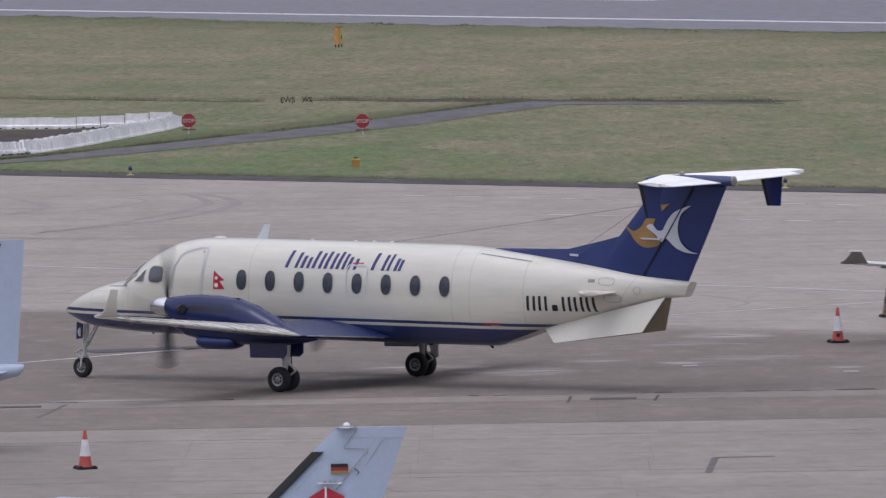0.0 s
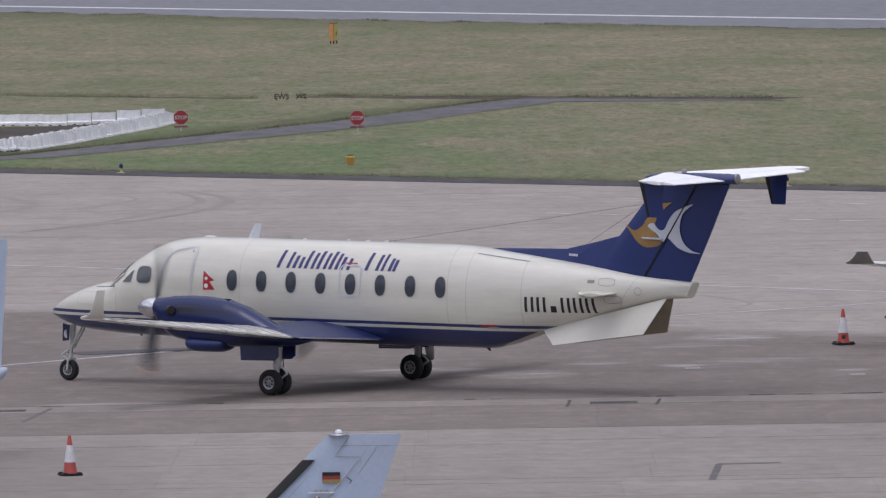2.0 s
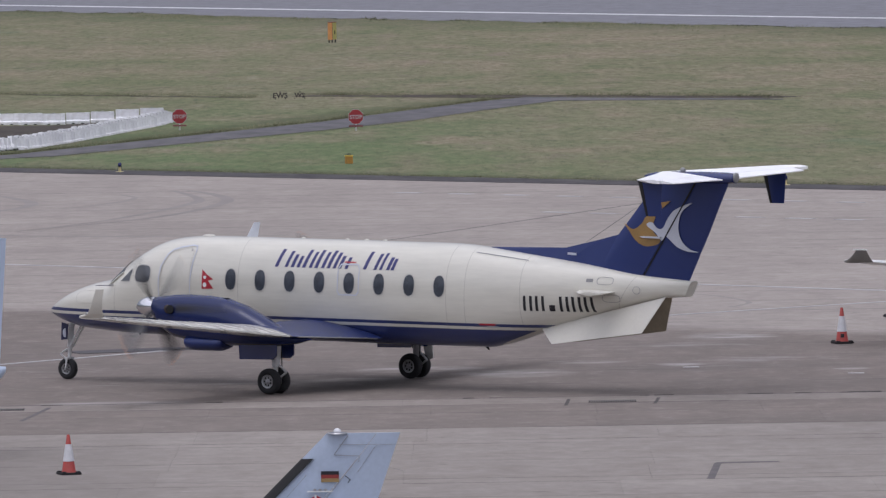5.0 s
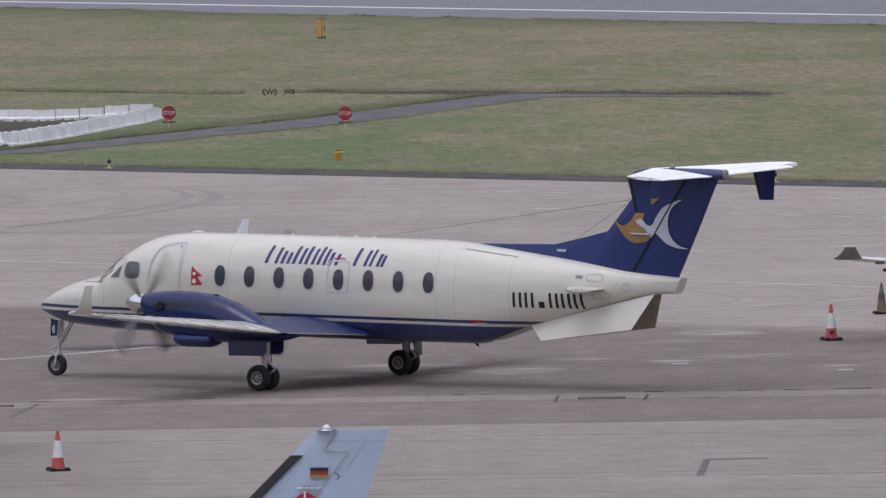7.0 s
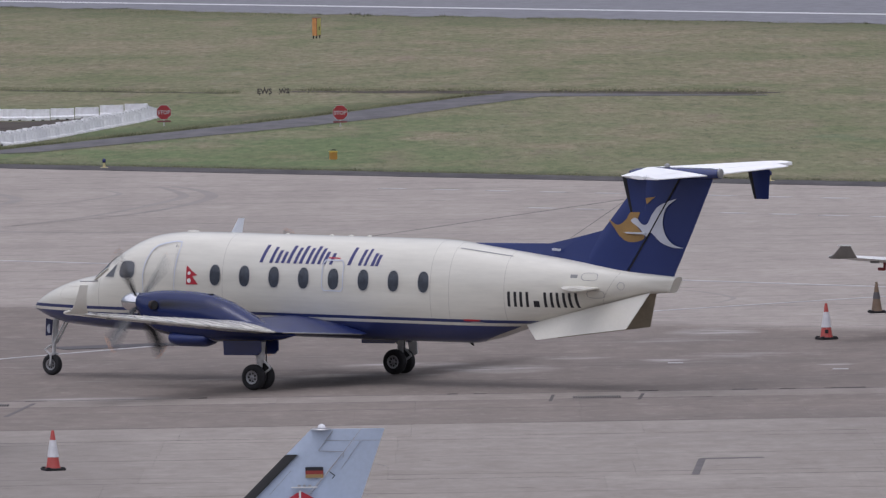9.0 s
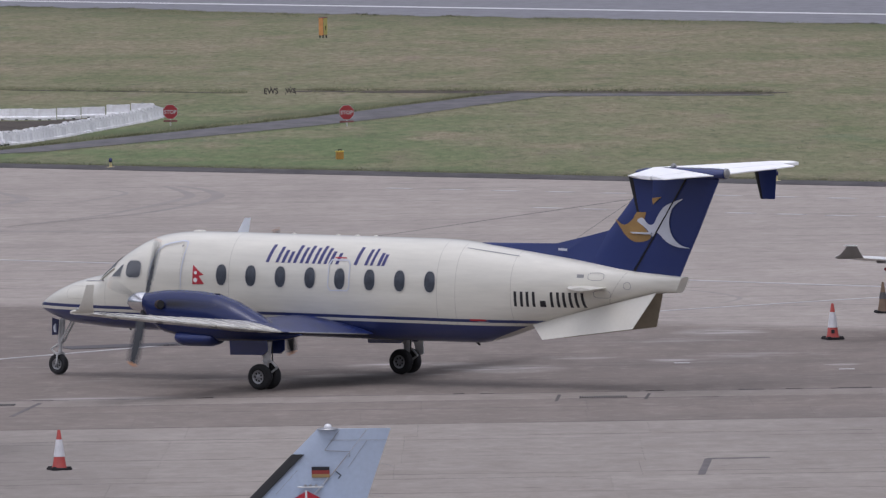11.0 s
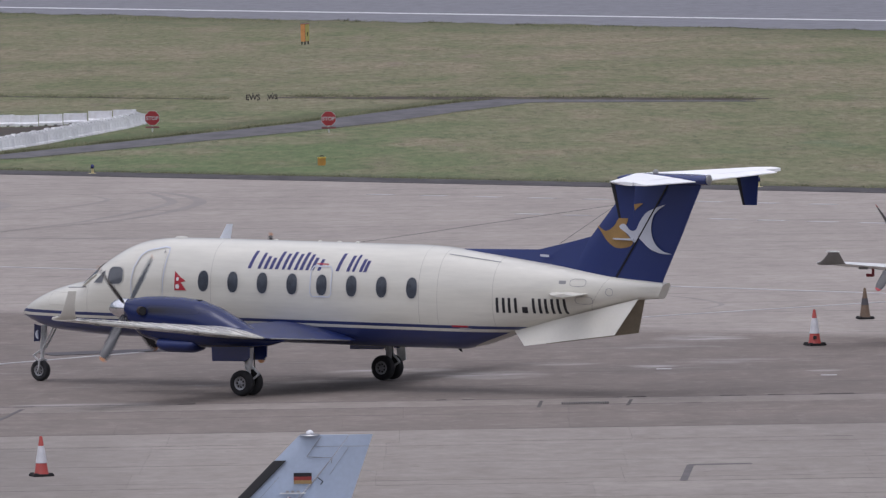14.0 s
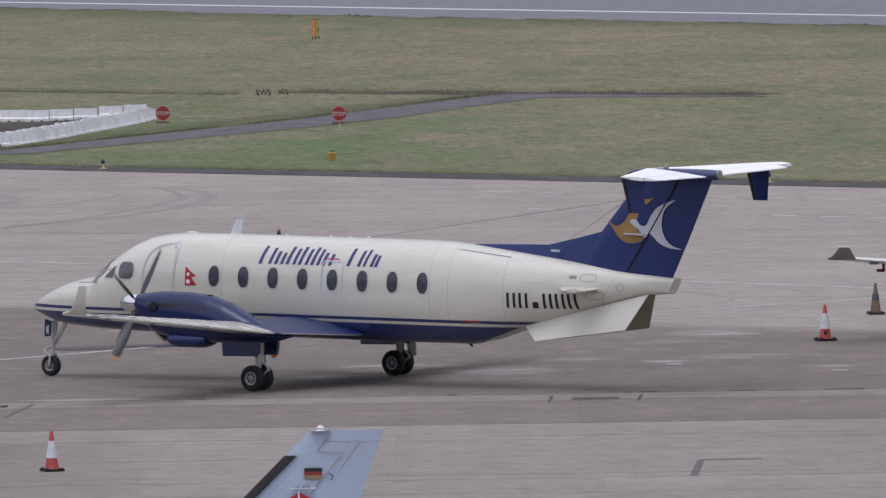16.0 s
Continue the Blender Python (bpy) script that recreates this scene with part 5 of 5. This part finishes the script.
c = thing("airfield_sign", pose(-6.93, 500.0, -0.10, 0, 0, -15), "upright orange and yellow airfield marker board", "sign")
part("panel", box(0.27, 0.84, 0.98, (0, 0, 0.74), bevel=0.015), M_SIGNORANGE, c, "orange casing")
part("face", box(0.008, 0.80, 0.94, (0.139, 0, 0.74)), M_SIGNYELLOW, c, "yellow face")
part("edging", joined(box(0.30, 0.86, 0.03, (0, 0, 1.24)), box(0.02, 0.02, 0.98, (0.136, -0.415, 0.74))), M_DULLRED, c, "brownish edging")
for dx in (-0.09, 0.09):
    for dy in (-0.33, 0.33):
        part("leg", tube((dx, dy, -0.3), (dx, dy, 0.26), 0.035), M_DARK, c)
part("mark", box(0.006, 0.16, 0.22, (0.146, 0.05, 0.66)), M_DARK, c, "illegible dark mark")


M_LETTER = worn("dark_brown_paint", (0.045, 0.036, 0.034), 0.6)


def edge_letters(words, x, y, h):
    s = thing("letter_board", pose(x, y, -0.02), "dark standing letters on short pegs in the grass", "sign", "letter boards")
    part("letters", text_bm(words, h, Matrix.Translation((0, 0, 0.07)) @ pose(0, 0, 0, 90)), M_LETTER, s, "dark letters reading " + words)
    for dx in (-0.22, 0.22):
        part("peg", tube((dx, 0, -0.2), (dx, 0, 0.09), 0.012, n=6), M_DARK, s)
    part("finial", tube((0, 0, 0.07 + h), (0, 0, 0.14 + h), 0.02, n=8), M_LETTER, s)


edge_letters("EWS", -7.85, 395.3, 0.24)
edge_letters("WS", -6.98, 395.7, 0.22)


def edge_light(x, y):
    s = thing("taxiway_light", pose(x, y, 0.0), "blue taxiway edge light on a yellow base", "light", "taxiway lights")
    part("base", lathe([(0.15, 0), (0.15, 0.015), (0.05, 0.025), (0.035, 0.20)], n=16), M_PALEYELLOW, s, "pale yellow base", True)
    part("dome", lathe([(0.045, 0.19), (0.065, 0.21), (0.065, 0.27), (0.045, 0.32), (0.01, 0.335)], n=16), M_BLUEDOME, s, "dark blue glass dome", True)
    part("collar", lathe([(0.07, 0.18), (0.07, 0.20), (0.045, 0.205)], n=16), M_DARK, s)


M_PALEYELLOW = worn("pale_yellow_paint", (0.55, 0.47, 0.24), 0.6)
M_BLUEDOME = worn("blue_glass", (0.02, 0.025, 0.12), 0.15, coat=0.5)
edge_light(-11.95, 313.2)
edge_light(10.86, 292.2)


def barrier_meshes():
    prof = [(-0.24, 0), (-0.24, 0.14), (-0.13, 0.22), (-0.10, 0.60), (0.10, 0.60), (0.13, 0.22), (0.24, 0.14), (0.24, 0)]
    rings = []
    for x, k in ((-0.49, 0.94), (-0.46, 1.0), (-0.30, 1.0), (-0.27, 0.90), (0.27, 0.90), (0.30, 1.0), (0.46, 1.0), (0.49, 0.94)):
        rings.append([(x, y * k, z * (1.0 if k == 1.0 else 0.985)) for y, z in prof])
    body = mesh_of("body", loft(rings), False)
    body.materials.append(M_BARRIER)
    caps = mesh_of("cap", lathe([(0.05, 0.59), (0.05, 0.63), (0.03, 0.635)], n=10), False)
    caps.materials.append(M_FRAME)
    slots = mesh_of("fork_slot", box(0.12, 0.485, 0.05, (0, 0, 0.025)), False)
    slots.materials.append(M_DARK)
    return body, caps, slots


def barrier_material():
    n = Nodes("white_barrier_plastic", 0.5, 0.0, 0.4)
    r = n.t.nodes.new("ShaderNodeObjectInfo").outputs["Random"]
    c = n.mix(r, (0.70, 0.70, 0.72), (0.85, 0.85, 0.86))
    x, y, z = n.xyz()
    dirt = n.math("MULTIPLY", n.ramp(n.noise(4, detail=5), 0.42, 0.72), 0.38)
    return n.colour(n.mix(dirt, c, (0.38, 0.36, 0.33)))


M_BARRIER = barrier_material()
BM_BODY, BM_CAP, BM_SLOT = barrier_meshes()
M_BARRIERRED = worn("red_barrier_plastic", (0.40, 0.12, 0.11), 0.5, amount=0.3)


def barrier(m, label="white plastic water-filled barrier block"):
    b = thing("water_barrier", m, label, "barrier", "row of white barriers")
    for nm, me, x in (("body", BM_BODY, 0.0), ("cap", BM_CAP, 0.0), ("fork_slot", BM_SLOT, -0.2), ("fork_slot", BM_SLOT, 0.2)):
        o = new(nm, me)
        o.parent, o.location = b, (x, 0, 0)
    return b


rng = random.Random(4)
for k in range(9):
    x = -20.6 + 0.98 * k
    y = float(np.interp(x, [-20.6, -16.8, -15.0, -14.2, -12.0], [368.0, 366.2, 367.6, 369.0, 372.0]))
    barrier(pose(x, y, -0.02, 0, 0, rng.uniform(-3, 5)) @ Matrix.Diagonal((0.995, 1.0, 0.77 + rng.uniform(-0.02, 0.04), 1)))
for k in range(62):
    x = -17.9 + 5.85 * k / 61
    y = float(np.interp(x, [-18.6, -16.8, -15.38, -14.15, -12.48, -11.89], [335.0, 337.2, 343.9, 351.5, 362.1, 368.9]))
    barrier(pose(x + rng.uniform(-0.02, 0.02), y, -0.06, rng.uniform(-16, -10), 0, 0) @ pose(0, 0, 0, 0, rng.uniform(-3, 3), 62 + rng.uniform(-5, 5)) @ Matrix.Diagonal((0.92, 0.9, 0.81 + rng.uniform(-0.04, 0.04), 1)))
c = barrier(pose(-18.35, 335.2, -0.02, 0, 0, 20) @ Matrix.Diagonal((1, 1, 0.9, 1)), "dull red plastic barrier block beside the white row")
for o in c.children:
    if o.name.startswith("body"):
        o.data = o.data.copy()
        o.data.materials[0] = M_BARRIERRED

# path, ditch, edges
sheet("path", [(-40, 346.5), (-24, 317.5), (-16.6, 332.4), (-10.95, 348.4), (-5.58, 363.6), (-1.9, 377.2), (1.3, 388.0), (3.2, 392.5), (14.2, 384.0), (14.2, 383.4), (4.5, 387.0), (1.2, 375.6), (-1.9, 363.2), (-5.38, 353.4),
               (-10.66, 340.5), (-15.1, 329.6), (-16.5, 328.6), (-24, 313.8), (-40, 318)][1:-1], M_PATH, -0.3, 0.0, "narrow grey asphalt path through the grass", "path")
sheet("soil_patch", [(-24, 350), (-18, 340), (-15.6, 346), (-12.6, 365), (-12.4, 372.5), (-14.6, 367.5), (-16.8, 364.8), (-24, 366)], M_SOIL, -0.3, -0.008, "dark bare soil between the barrier rows", "soil")

M_PATCH = worn("weathered_tar", (0.125, 0.112, 0.112), 0.85, amount=0.4, scale=1.5)
M_BAND = worn("dark_band_grey", (0.075, 0.069, 0.074), 0.8, amount=0.3, scale=0.6)

strip("ditch", -3.0, 397.8, 14.3, 386.2, 3.2, M_DITCH, "dark shallow ditch through the grass", z=-0.010, category="ditch")
strip("ditch", -6.9, 400.3, -3.0, 397.8, 1.8, M_DITCH, "dark shallow ditch through the grass", z=-0.010, category="ditch")
strip("ditch", -20.0, 409.2, -9.6, 399.4, 0.9, M_DITCH, "dark shallow ditch through the grass", z=-0.010, category="ditch")

# painted lines and marks on the apron
strip("apron_line", -40, 271.4, 6.1, 230.1, 0.22, M_FAINT, "faded white apron line")
strip("apron_line", 6.1, 230.1, 40, 197.0, 0.22, M_FAINT, "faded white apron line")
strip("apron_line", -30, 176.8, -5.6, 205.8, 0.17, M_FAINT, "faded white apron line")
strip("apron_line", -5.6, 205.8, 5.7, 216.2, 0.17, M_FAINT, "faded white apron line")
strip("apron_line", 5.7, 216.2, 30, 236.0, 0.17, M_FAINT, "faded white apron line")
for k in range(9):
    x, y = -2.0 + 1.75 * k, 291.5 - 1.62 * k
    strip("dash", x, y, x + 0.75, y - 0.7, 0.3, M_FAINT, "faded apron dash")
    x, y = 8.52 + 1.458 * (k - 4), 269.2 - 1.43 * (k - 4)
    strip("dash", x, y, x + 0.75, y - 0.7, 0.3, M_FAINT, "faded apron dash")
strip("joint", 4.55, 161.4, 4.80, 165.4, 0.14, M_PATCH, "dark tar patch edge", category="joint")
strip("joint", 4.78, 165.4, 5.95, 165.5, 0.30, M_PATCH, "dark tar patch edge", category="joint")
strip("joint", 2.17, 182.6, 2.26, 184.6, 0.07, M_JOINT, "dark tar patch edge", category="joint")
strip("joint", 4.02, 182.8, 4.14, 184.6, 0.07, M_JOINT, "dark tar patch edge", category="joint")
strip("joint", -9.0, 180.5, -8.6, 184.6, 0.10, M_PATCH, "dark tar patch edge", category="joint")


def drain(x, y):
    d = thing("drain_grating", pose(x, y, 0.0), "dark slotted drain grating let into the apron", "drain", "drains")
    part("frame", box(1.0, 0.5, 0.012, (0, 0, 0.004)), M_RUBBER, d)
    me = mesh_of("bar", box(0.022, 0.44, 0.02, (0, 0, 0.008)), False)
    me.materials.append(M_DARK)
    for k in range(20):
        b = new("bar", me)
        b.parent, b.location = d, (-0.47 + 0.05 * k, 0, 0.004)


strip("tar_band", -8.95, 204.2, -5.9, 205.3, 1.15, M_BAND, "dark band on the concrete", category="joint")
drain(3.15, 183.6)
drain(-9.6, 184.0)


def tyre_track(points, w, material):
    """A swept tyre mark through a few turning points."""
    pts = [Vector(p) for p in points]
    line = []
    for i in range(len(pts) - 1):
        p0, p1, p2, p3 = pts[max(0, i - 1)], pts[i], pts[i + 1], pts[min(len(pts) - 1, i + 2)]
        for k in range(8):
            t = k / 8
            line.append(0.5 * (2 * p1 + (p2 - p0) * t + (2 * p0 - 5 * p1 + 4 * p2 - p3) * t * t + (3 * p1 - p0 - 3 * p2 + p3) * t ** 3))
    left, right = [], []
    for i, p in enumerate(line):
        d = (line[min(i + 1, len(line) - 1)] - line[max(i - 1, 0)]).normalized()
        half = w / 2 * (0.35 + 0.65 * math.sin(math.pi * min(1.0, 0.1 + i / len(line))))
        left.append((p.x - d.y * half, p.y + d.x * half)), right.append((p.x + d.y * half, p.y - d.x * half))
    sheet("tyre_mark", left + right[::-1], material, -0.004, -0.003, "curved faint tyre mark on the concrete", "marking")


tyre_track(((-9.0, 296.0), (-7.8, 291.0), (-7.6, 285.0), (-9.5, 275.5), (-13.4, 267.6)), 0.42, M_SCUFF)
tyre_track(((-9.5, 296.0), (-8.5, 289.5), (-8.7, 284.8), (-10.9, 274.1), (-13.6, 267.0)), 0.36, M_SCUFF)
tyre_track(((-15.2, 294.0), (-13.9, 288.2), (-14.2, 283.7), (-16.0, 279.0)), 0.45, M_SCUFF)
tyre_track(((-11.2, 293.4), (-10.6, 290.3), (-11.7, 285.4), (-14.0, 281.0)), 0.22, M_SCUFF)
tyre_track(((-16.0, 266.0), (-9.0, 262.5), (-4.0, 262.0)), 0.5, M_SCUFF)
tyre_track(((6.7, 218.9), (7.25, 221.2), (6.2, 225.0), (4.0, 228.0)), 0.15, M_SCUFF)
for x, y in ((5.1, 194.9), (8.6, 191.8)):
    strip("paint_mark", x - 0.17, y, x + 0.17, y, 0.2, M_FAINT, "short worn white paint mark", z=0.003)


def slabs():
    """Cast slabs of the near apron, with dark sealed joints between their rows."""
    r = random.Random(12)
    sheet("joint_bed", [(-16, 148.2), (16, 148.2), (16, 185.45), (-16, 185.45)], M_JOINT, -0.2, -0.0045, "dark sealant in the joints of the slabs", "joint")
    ys = (148.4, 153.9, 157.7, 161.45, 165.2, 168.9, 172.7, 176.35, 179.85, 183.35, 185.40)
    open_joint = {161.45: 0.08, 172.7: 0.09, 176.35: 0.06, 183.35: 0.10, 185.40: 0.12}
    for y0, y1 in zip(ys, ys[1:]):
        x = -15.8 + r.uniform(0, 2)
        while x < 15.5:
            w = min(4.57 if y1 < 183 else r.choice((2.3, 3.4, 4.57)), 15.9 - x)
            c, gx = 0.012, r.choice((0.0004, 0.0004, 0.002))
            g = [r.uniform(0.1, 1.0) * open_joint.get(e, 0.022) for e in (y0, y0, y1, y1)]
            lo = [(x + gx, y0 + g[0]), (x + w - gx, y0 + g[1]), (x + w - gx, y1 - g[2]), (x + gx, y1 - g[3])]
            bm = bmesh.new()
            a = [bm.verts.new((px, py, -0.12)) for px, py in lo]
            b = [bm.verts.new((px, py, -0.004)) for px, py in lo]
            t = [bm.verts.new((px + c * sx, py + c * sy, 0.0)) for (px, py), (sx, sy) in zip(lo, ((1, 1), (-1, 1), (-1, -1), (1, -1)))]
            for p, q in ((a, b), (b, t)):
                for i in range(4):
                    bm.faces.new((p[i], p[(i + 1) % 4], q[(i + 1) % 4], q[i]))
            bm.faces.new(t)
            part("slab", bm, M_CONCRETE, APRON)
            x += w
    for _ in range(15):  # crumbled edges and spilt tar along the drain channel
        x, n = r.uniform(-12, 12), r.choice((185.45, 185.45, 183.3))
        w = r.uniform(0.15, 0.8)
        strip("tar_patch", x, n + r.uniform(-0.1, 0.1), x + w, n + r.uniform(-0.1, 0.1), r.uniform(0.03, 0.13), M_JOINT, "dark crumbled tar along the joint", z=0.003, category="joint")


def grass_tufts():
    r = np.random.default_rng(7)
    v, f = [], []

    def tuft(x, y, h, n):
        for _ in range(n):
            a, w = r.uniform(0, math.pi), h * r.uniform(0.10, 0.22)
            dx, dy = w * math.cos(a), w * math.sin(a)
            lx, ly = r.normal(0.3 * h, 0.5 * h), r.normal(1.3 * h, 0.4 * h)
            px, py = x + r.normal(0, 0.12), y + r.normal(0, 0.2)
            k = len(v)
            v.extend(((px - dx, py - dy, -0.04), (px + dx, py + dy, -0.04), (px + lx, py + ly, h * r.uniform(0.7, 1.1))))
            f.append((k, k + 1, k + 2))

    for _ in range(9000):
        y = r.uniform(290, 575)
        x = r.uniform(-1, 1) * y * 0.057
        if y < apron_edge(x) + 0.7 or y > runway_edge(x) - 0.5:
            continue
        near = np.interp(x, [-16.6, -10.8, -5.5, -1.9, 1.3, 4.5], [331, 345, 358, 370, 382, 388])
        if abs(y - near) < 7.5 and x < 4:
            continue
        if -6 < y - (396.0 - 0.67 * x) < 3 and -7 < x < 14.5:
            continue
        tuft(x, y, r.uniform(0.02, 0.05), 4)
    for _ in range(1500):  # ragged verge along the apron, the path and the runway
        x = r.uniform(-20, 18)
        tuft(x, apron_edge(x) + abs(r.normal(0.9, 0.9)), r.uniform(0.02, 0.08), 4)
        x = r.uniform(-34, 30)
        tuft(x, runway_edge(x) - abs(r.normal(0.8, 2.2)), r.uniform(0.03, 0.12) * (0.6 + 0.6 * math.sin(x * 0.9 + 2 * math.sin(x * 0.37))), 3)
    for _ in range(1700):  # rank growth along the ditch
        x = r.uniform(-6.2, 14.4)
        tuft(x, 399.2 - 0.67 * x + abs(r.normal(0, 1.6)), r.uniform(0.03, 0.10), 2)
        x = r.uniform(-17, 1.5)
        tuft(x, np.interp(x, [-16.6, -10.95, -5.58, -1.9, 1.3], [333.0, 349.8, 365.0, 378.6, 389.5]) + abs(r.normal(0, 1.6)), r.uniform(0.03, 0.10), 3)
    for _ in range(1500):  # longer growth along an old drain, and rough lumps by the runway
        x = r.uniform(-23, -9)
        tuft(x, 400.6 - 0.95 * (x + 9.2) + abs(r.normal(0, 1.4)), r.uniform(0.03, 0.09), 2)
        x = r.choice((-19.5, -17.2, -15.5, -12.6, -9.8, 7.2, 8.6, 13.5)) + r.normal(0, 0.9)
        tuft(x, runway_edge(x) - 1 - abs(r.normal(0, 5)), r.uniform(0.03, 0.14), 3)
        x = r.uniform(-16, 4)
        lo = np.interp(x, [-16.5, -15.1, -10.66, -5.38, -1.9, 1.2, 4.5], [328.2, 329.2, 340.0, 352.9, 362.7, 375.1, 386.5])
        tuft(x, lo - abs(r.normal(0, 1.0)), r.uniform(0.02, 0.06), 2)
    for k in range(46):  # clumps that break the ditch's edges
        x0 = r.uniform(-7, 14.3)
        for _ in range(9):
            x = x0 + r.normal(0, 0.22)
            tuft(x, 394.6 - 0.67 * x + r.normal(0, 0.7), r.uniform(0.03, 0.08), 3)
        x0 = r.uniform(-20.5, -9.4)
        for _ in range(10):
            x = x0 + r.normal(0, 0.22)
            tuft(x, 399.0 - 0.94 * (x + 9.2) - 0.6 + r.normal(0, 0.5), r.uniform(0.03, 0.07), 3)
    me = bpy.data.meshes.new("grass")
    me.from_pydata(v, [], f)
    me.materials.append(M_BLADES)
    tagged(new("grass", me), "short ragged grass tufts, thicker along the verges", "grass", kind="stuff")

    v, f = [], []

    def clump(x, y, h, n):
        for _ in range(n):
            a, w = r.uniform(0, math.pi), h * r.uniform(0.12, 0.3)
            px, py = x + r.normal(0, 0.10), y + r.normal(0, 0.25)
            k = len(v)
            v.extend(((px - w * math.cos(a), py - w * math.sin(a), -0.05), (px + w * math.cos(a), py + w * math.sin(a), -0.05), (px + r.normal(0, 0.45 * h), py + r.normal(0, 0.3 * h), h * r.uniform(0.6, 1.1))))
            f.append((k, k + 1, k + 2))

    swell = lambda x, p: 0.55 + 0.45 * math.sin(x * 1.7 + p) * math.sin(x * 0.61 + 2 * p)
    far_edge = lambda x: np.interp(x, [-24, -16.6, -10.95, -5.58, -1.9, 1.3, 3.2], [318.0, 333.0, 349.0, 364.2, 377.8, 388.6, 393.0])
    for _ in range(2600):  # the verge behind the path
        x = r.uniform(-19, 2.6)
        clump(x, far_edge(x) + abs(r.normal(0, 0.9)), r.uniform(0.02, 0.07) * (0.5 + swell(x, 0.3)), 4)
    for _ in range(1700):  # the ditch
        x = r.uniform(-7.0, 14.3)
        clump(x, 399.6 - 0.67 * (x + 3) + 0.67 * 3 - 1.9 + r.normal(0, 0.8), r.uniform(0.02, 0.06) * (0.5 + swell(x, 1.1)), 4)
    for _ in range(1500):  # an old drain, broken in places
        x = r.uniform(-23, -9)
        if swell(x, 2.2) > 0.42:
            clump(x, 399.4 - 0.95 * (x + 9.2) + r.normal(0, 0.5), r.uniform(0.02, 0.055), 3)
    for _ in range(1600):  # rank patches along the runway and the apron
        x = r.uniform(-34, 30)
        if swell(x, 0.7) > 0.5:
            clump(x, ragged_runway_edge(x) - abs(r.normal(0.5, 1.6)), r.uniform(0.05, 0.15) * swell(x, 0.7), 3)
        x = r.uniform(-20, 18)
        clump(x, apron_edge(x) + 0.7 + abs(r.normal(0, 0.5)), r.uniform(0.02, 0.065) * (0.4 + swell(x * 3, 1.9)), 4)
    for _ in range(420):  # scattered coarse patches in the field
        y0 = r.uniform(300, 560)
        x0 = r.uniform(-1, 1) * y0 * 0.055
        if y0 < apron_edge(x0) + 2 or y0 > runway_edge(x0) - 2 or abs(y0 - (386.5 + 3.16 * x0) + 5) < 14:
            continue
        for _ in range(r.integers(4, 14)):
            clump(x0 + r.normal(0, 0.7), y0 + r.normal(0, 0.8), r.uniform(0.012, 0.035), 4)
    me = bpy.data.meshes.new("rank_grass")
    me.from_pydata(v, [], f)
    me.materials.append(M_RANK)
    tagged(new("rank_grass", me), "dark rank grass along the path, ditch and runway", "grass", kind="stuff")


grass_tufts()
slabs()


# ---- what moves: the propellers run down ----
def motions():
    rate_t = (0, 4.0, 5.5, 7.1, 9.05, 11.4, 12.2, 13.0, 13.8, 14.6, 15.4, 16.0)
    rate_v = (2560, 2560, 2350, 1930, 1500, 900, 690, 550, 450, 390, 325, 290)
    seen = ((0, 0), (3.5, 0), (4.5, 0), (7.0, 44), (7.2, 18), (7.5, 3), (7.8, 10), (8.0, 30), (8.2, -37), (8.5, 8), (8.7, -38), (8.9, 10), (9.0, 38), (9.1, -20), (11.5, -33), (11.7, -21), (11.9, 0),
            (12.1, 29), (12.3, -18), (12.5, 29), (12.7, -5), (12.9, -34), (13.1, 36), (13.3, 21), (13.5, 10), (13.7, 4), (13.9, 3), (14.1, 6), (14.3, 14), (14.5, 26),
            (14.7, 38), (14.9, -38), (15.0, 20), (15.2, 44), (15.4, -29), (15.5, 34), (15.7, -34), (15.8, 27), (15.9, -1), (16.0, -37))
    times = [k / FPS for k in range(16 * FPS + 1)]
    turn = [0.0]
    for a, b in zip(times, times[1:]):
        turn.append(turn[-1] + float(np.interp((a + b) / 2, rate_t, rate_v)) / FPS)
    # the blades' angle towards port falls as they turn; each known angle holds modulo a quarter turn
    off, last = [], None
    for t, phi in reversed(seen):
        d = (-phi - turn[round(t * FPS)])
        last = d if last is None else last + (d - last + 45) % 90 - 45
        off.append((t, last))
    off.reverse()
    fix = [float(np.interp(t, [a for a, _ in off], [b for _, b in off])) for t in times]
    for p, shift in zip(MAIN_PROPS, (0.0, -33.0)):
        base = p.matrix_basis.copy()
        walk(p, [(t, base @ pose(0, 0, 0, a + b + shift)) for t, a, b in zip(times, turn, fix)])


motions()
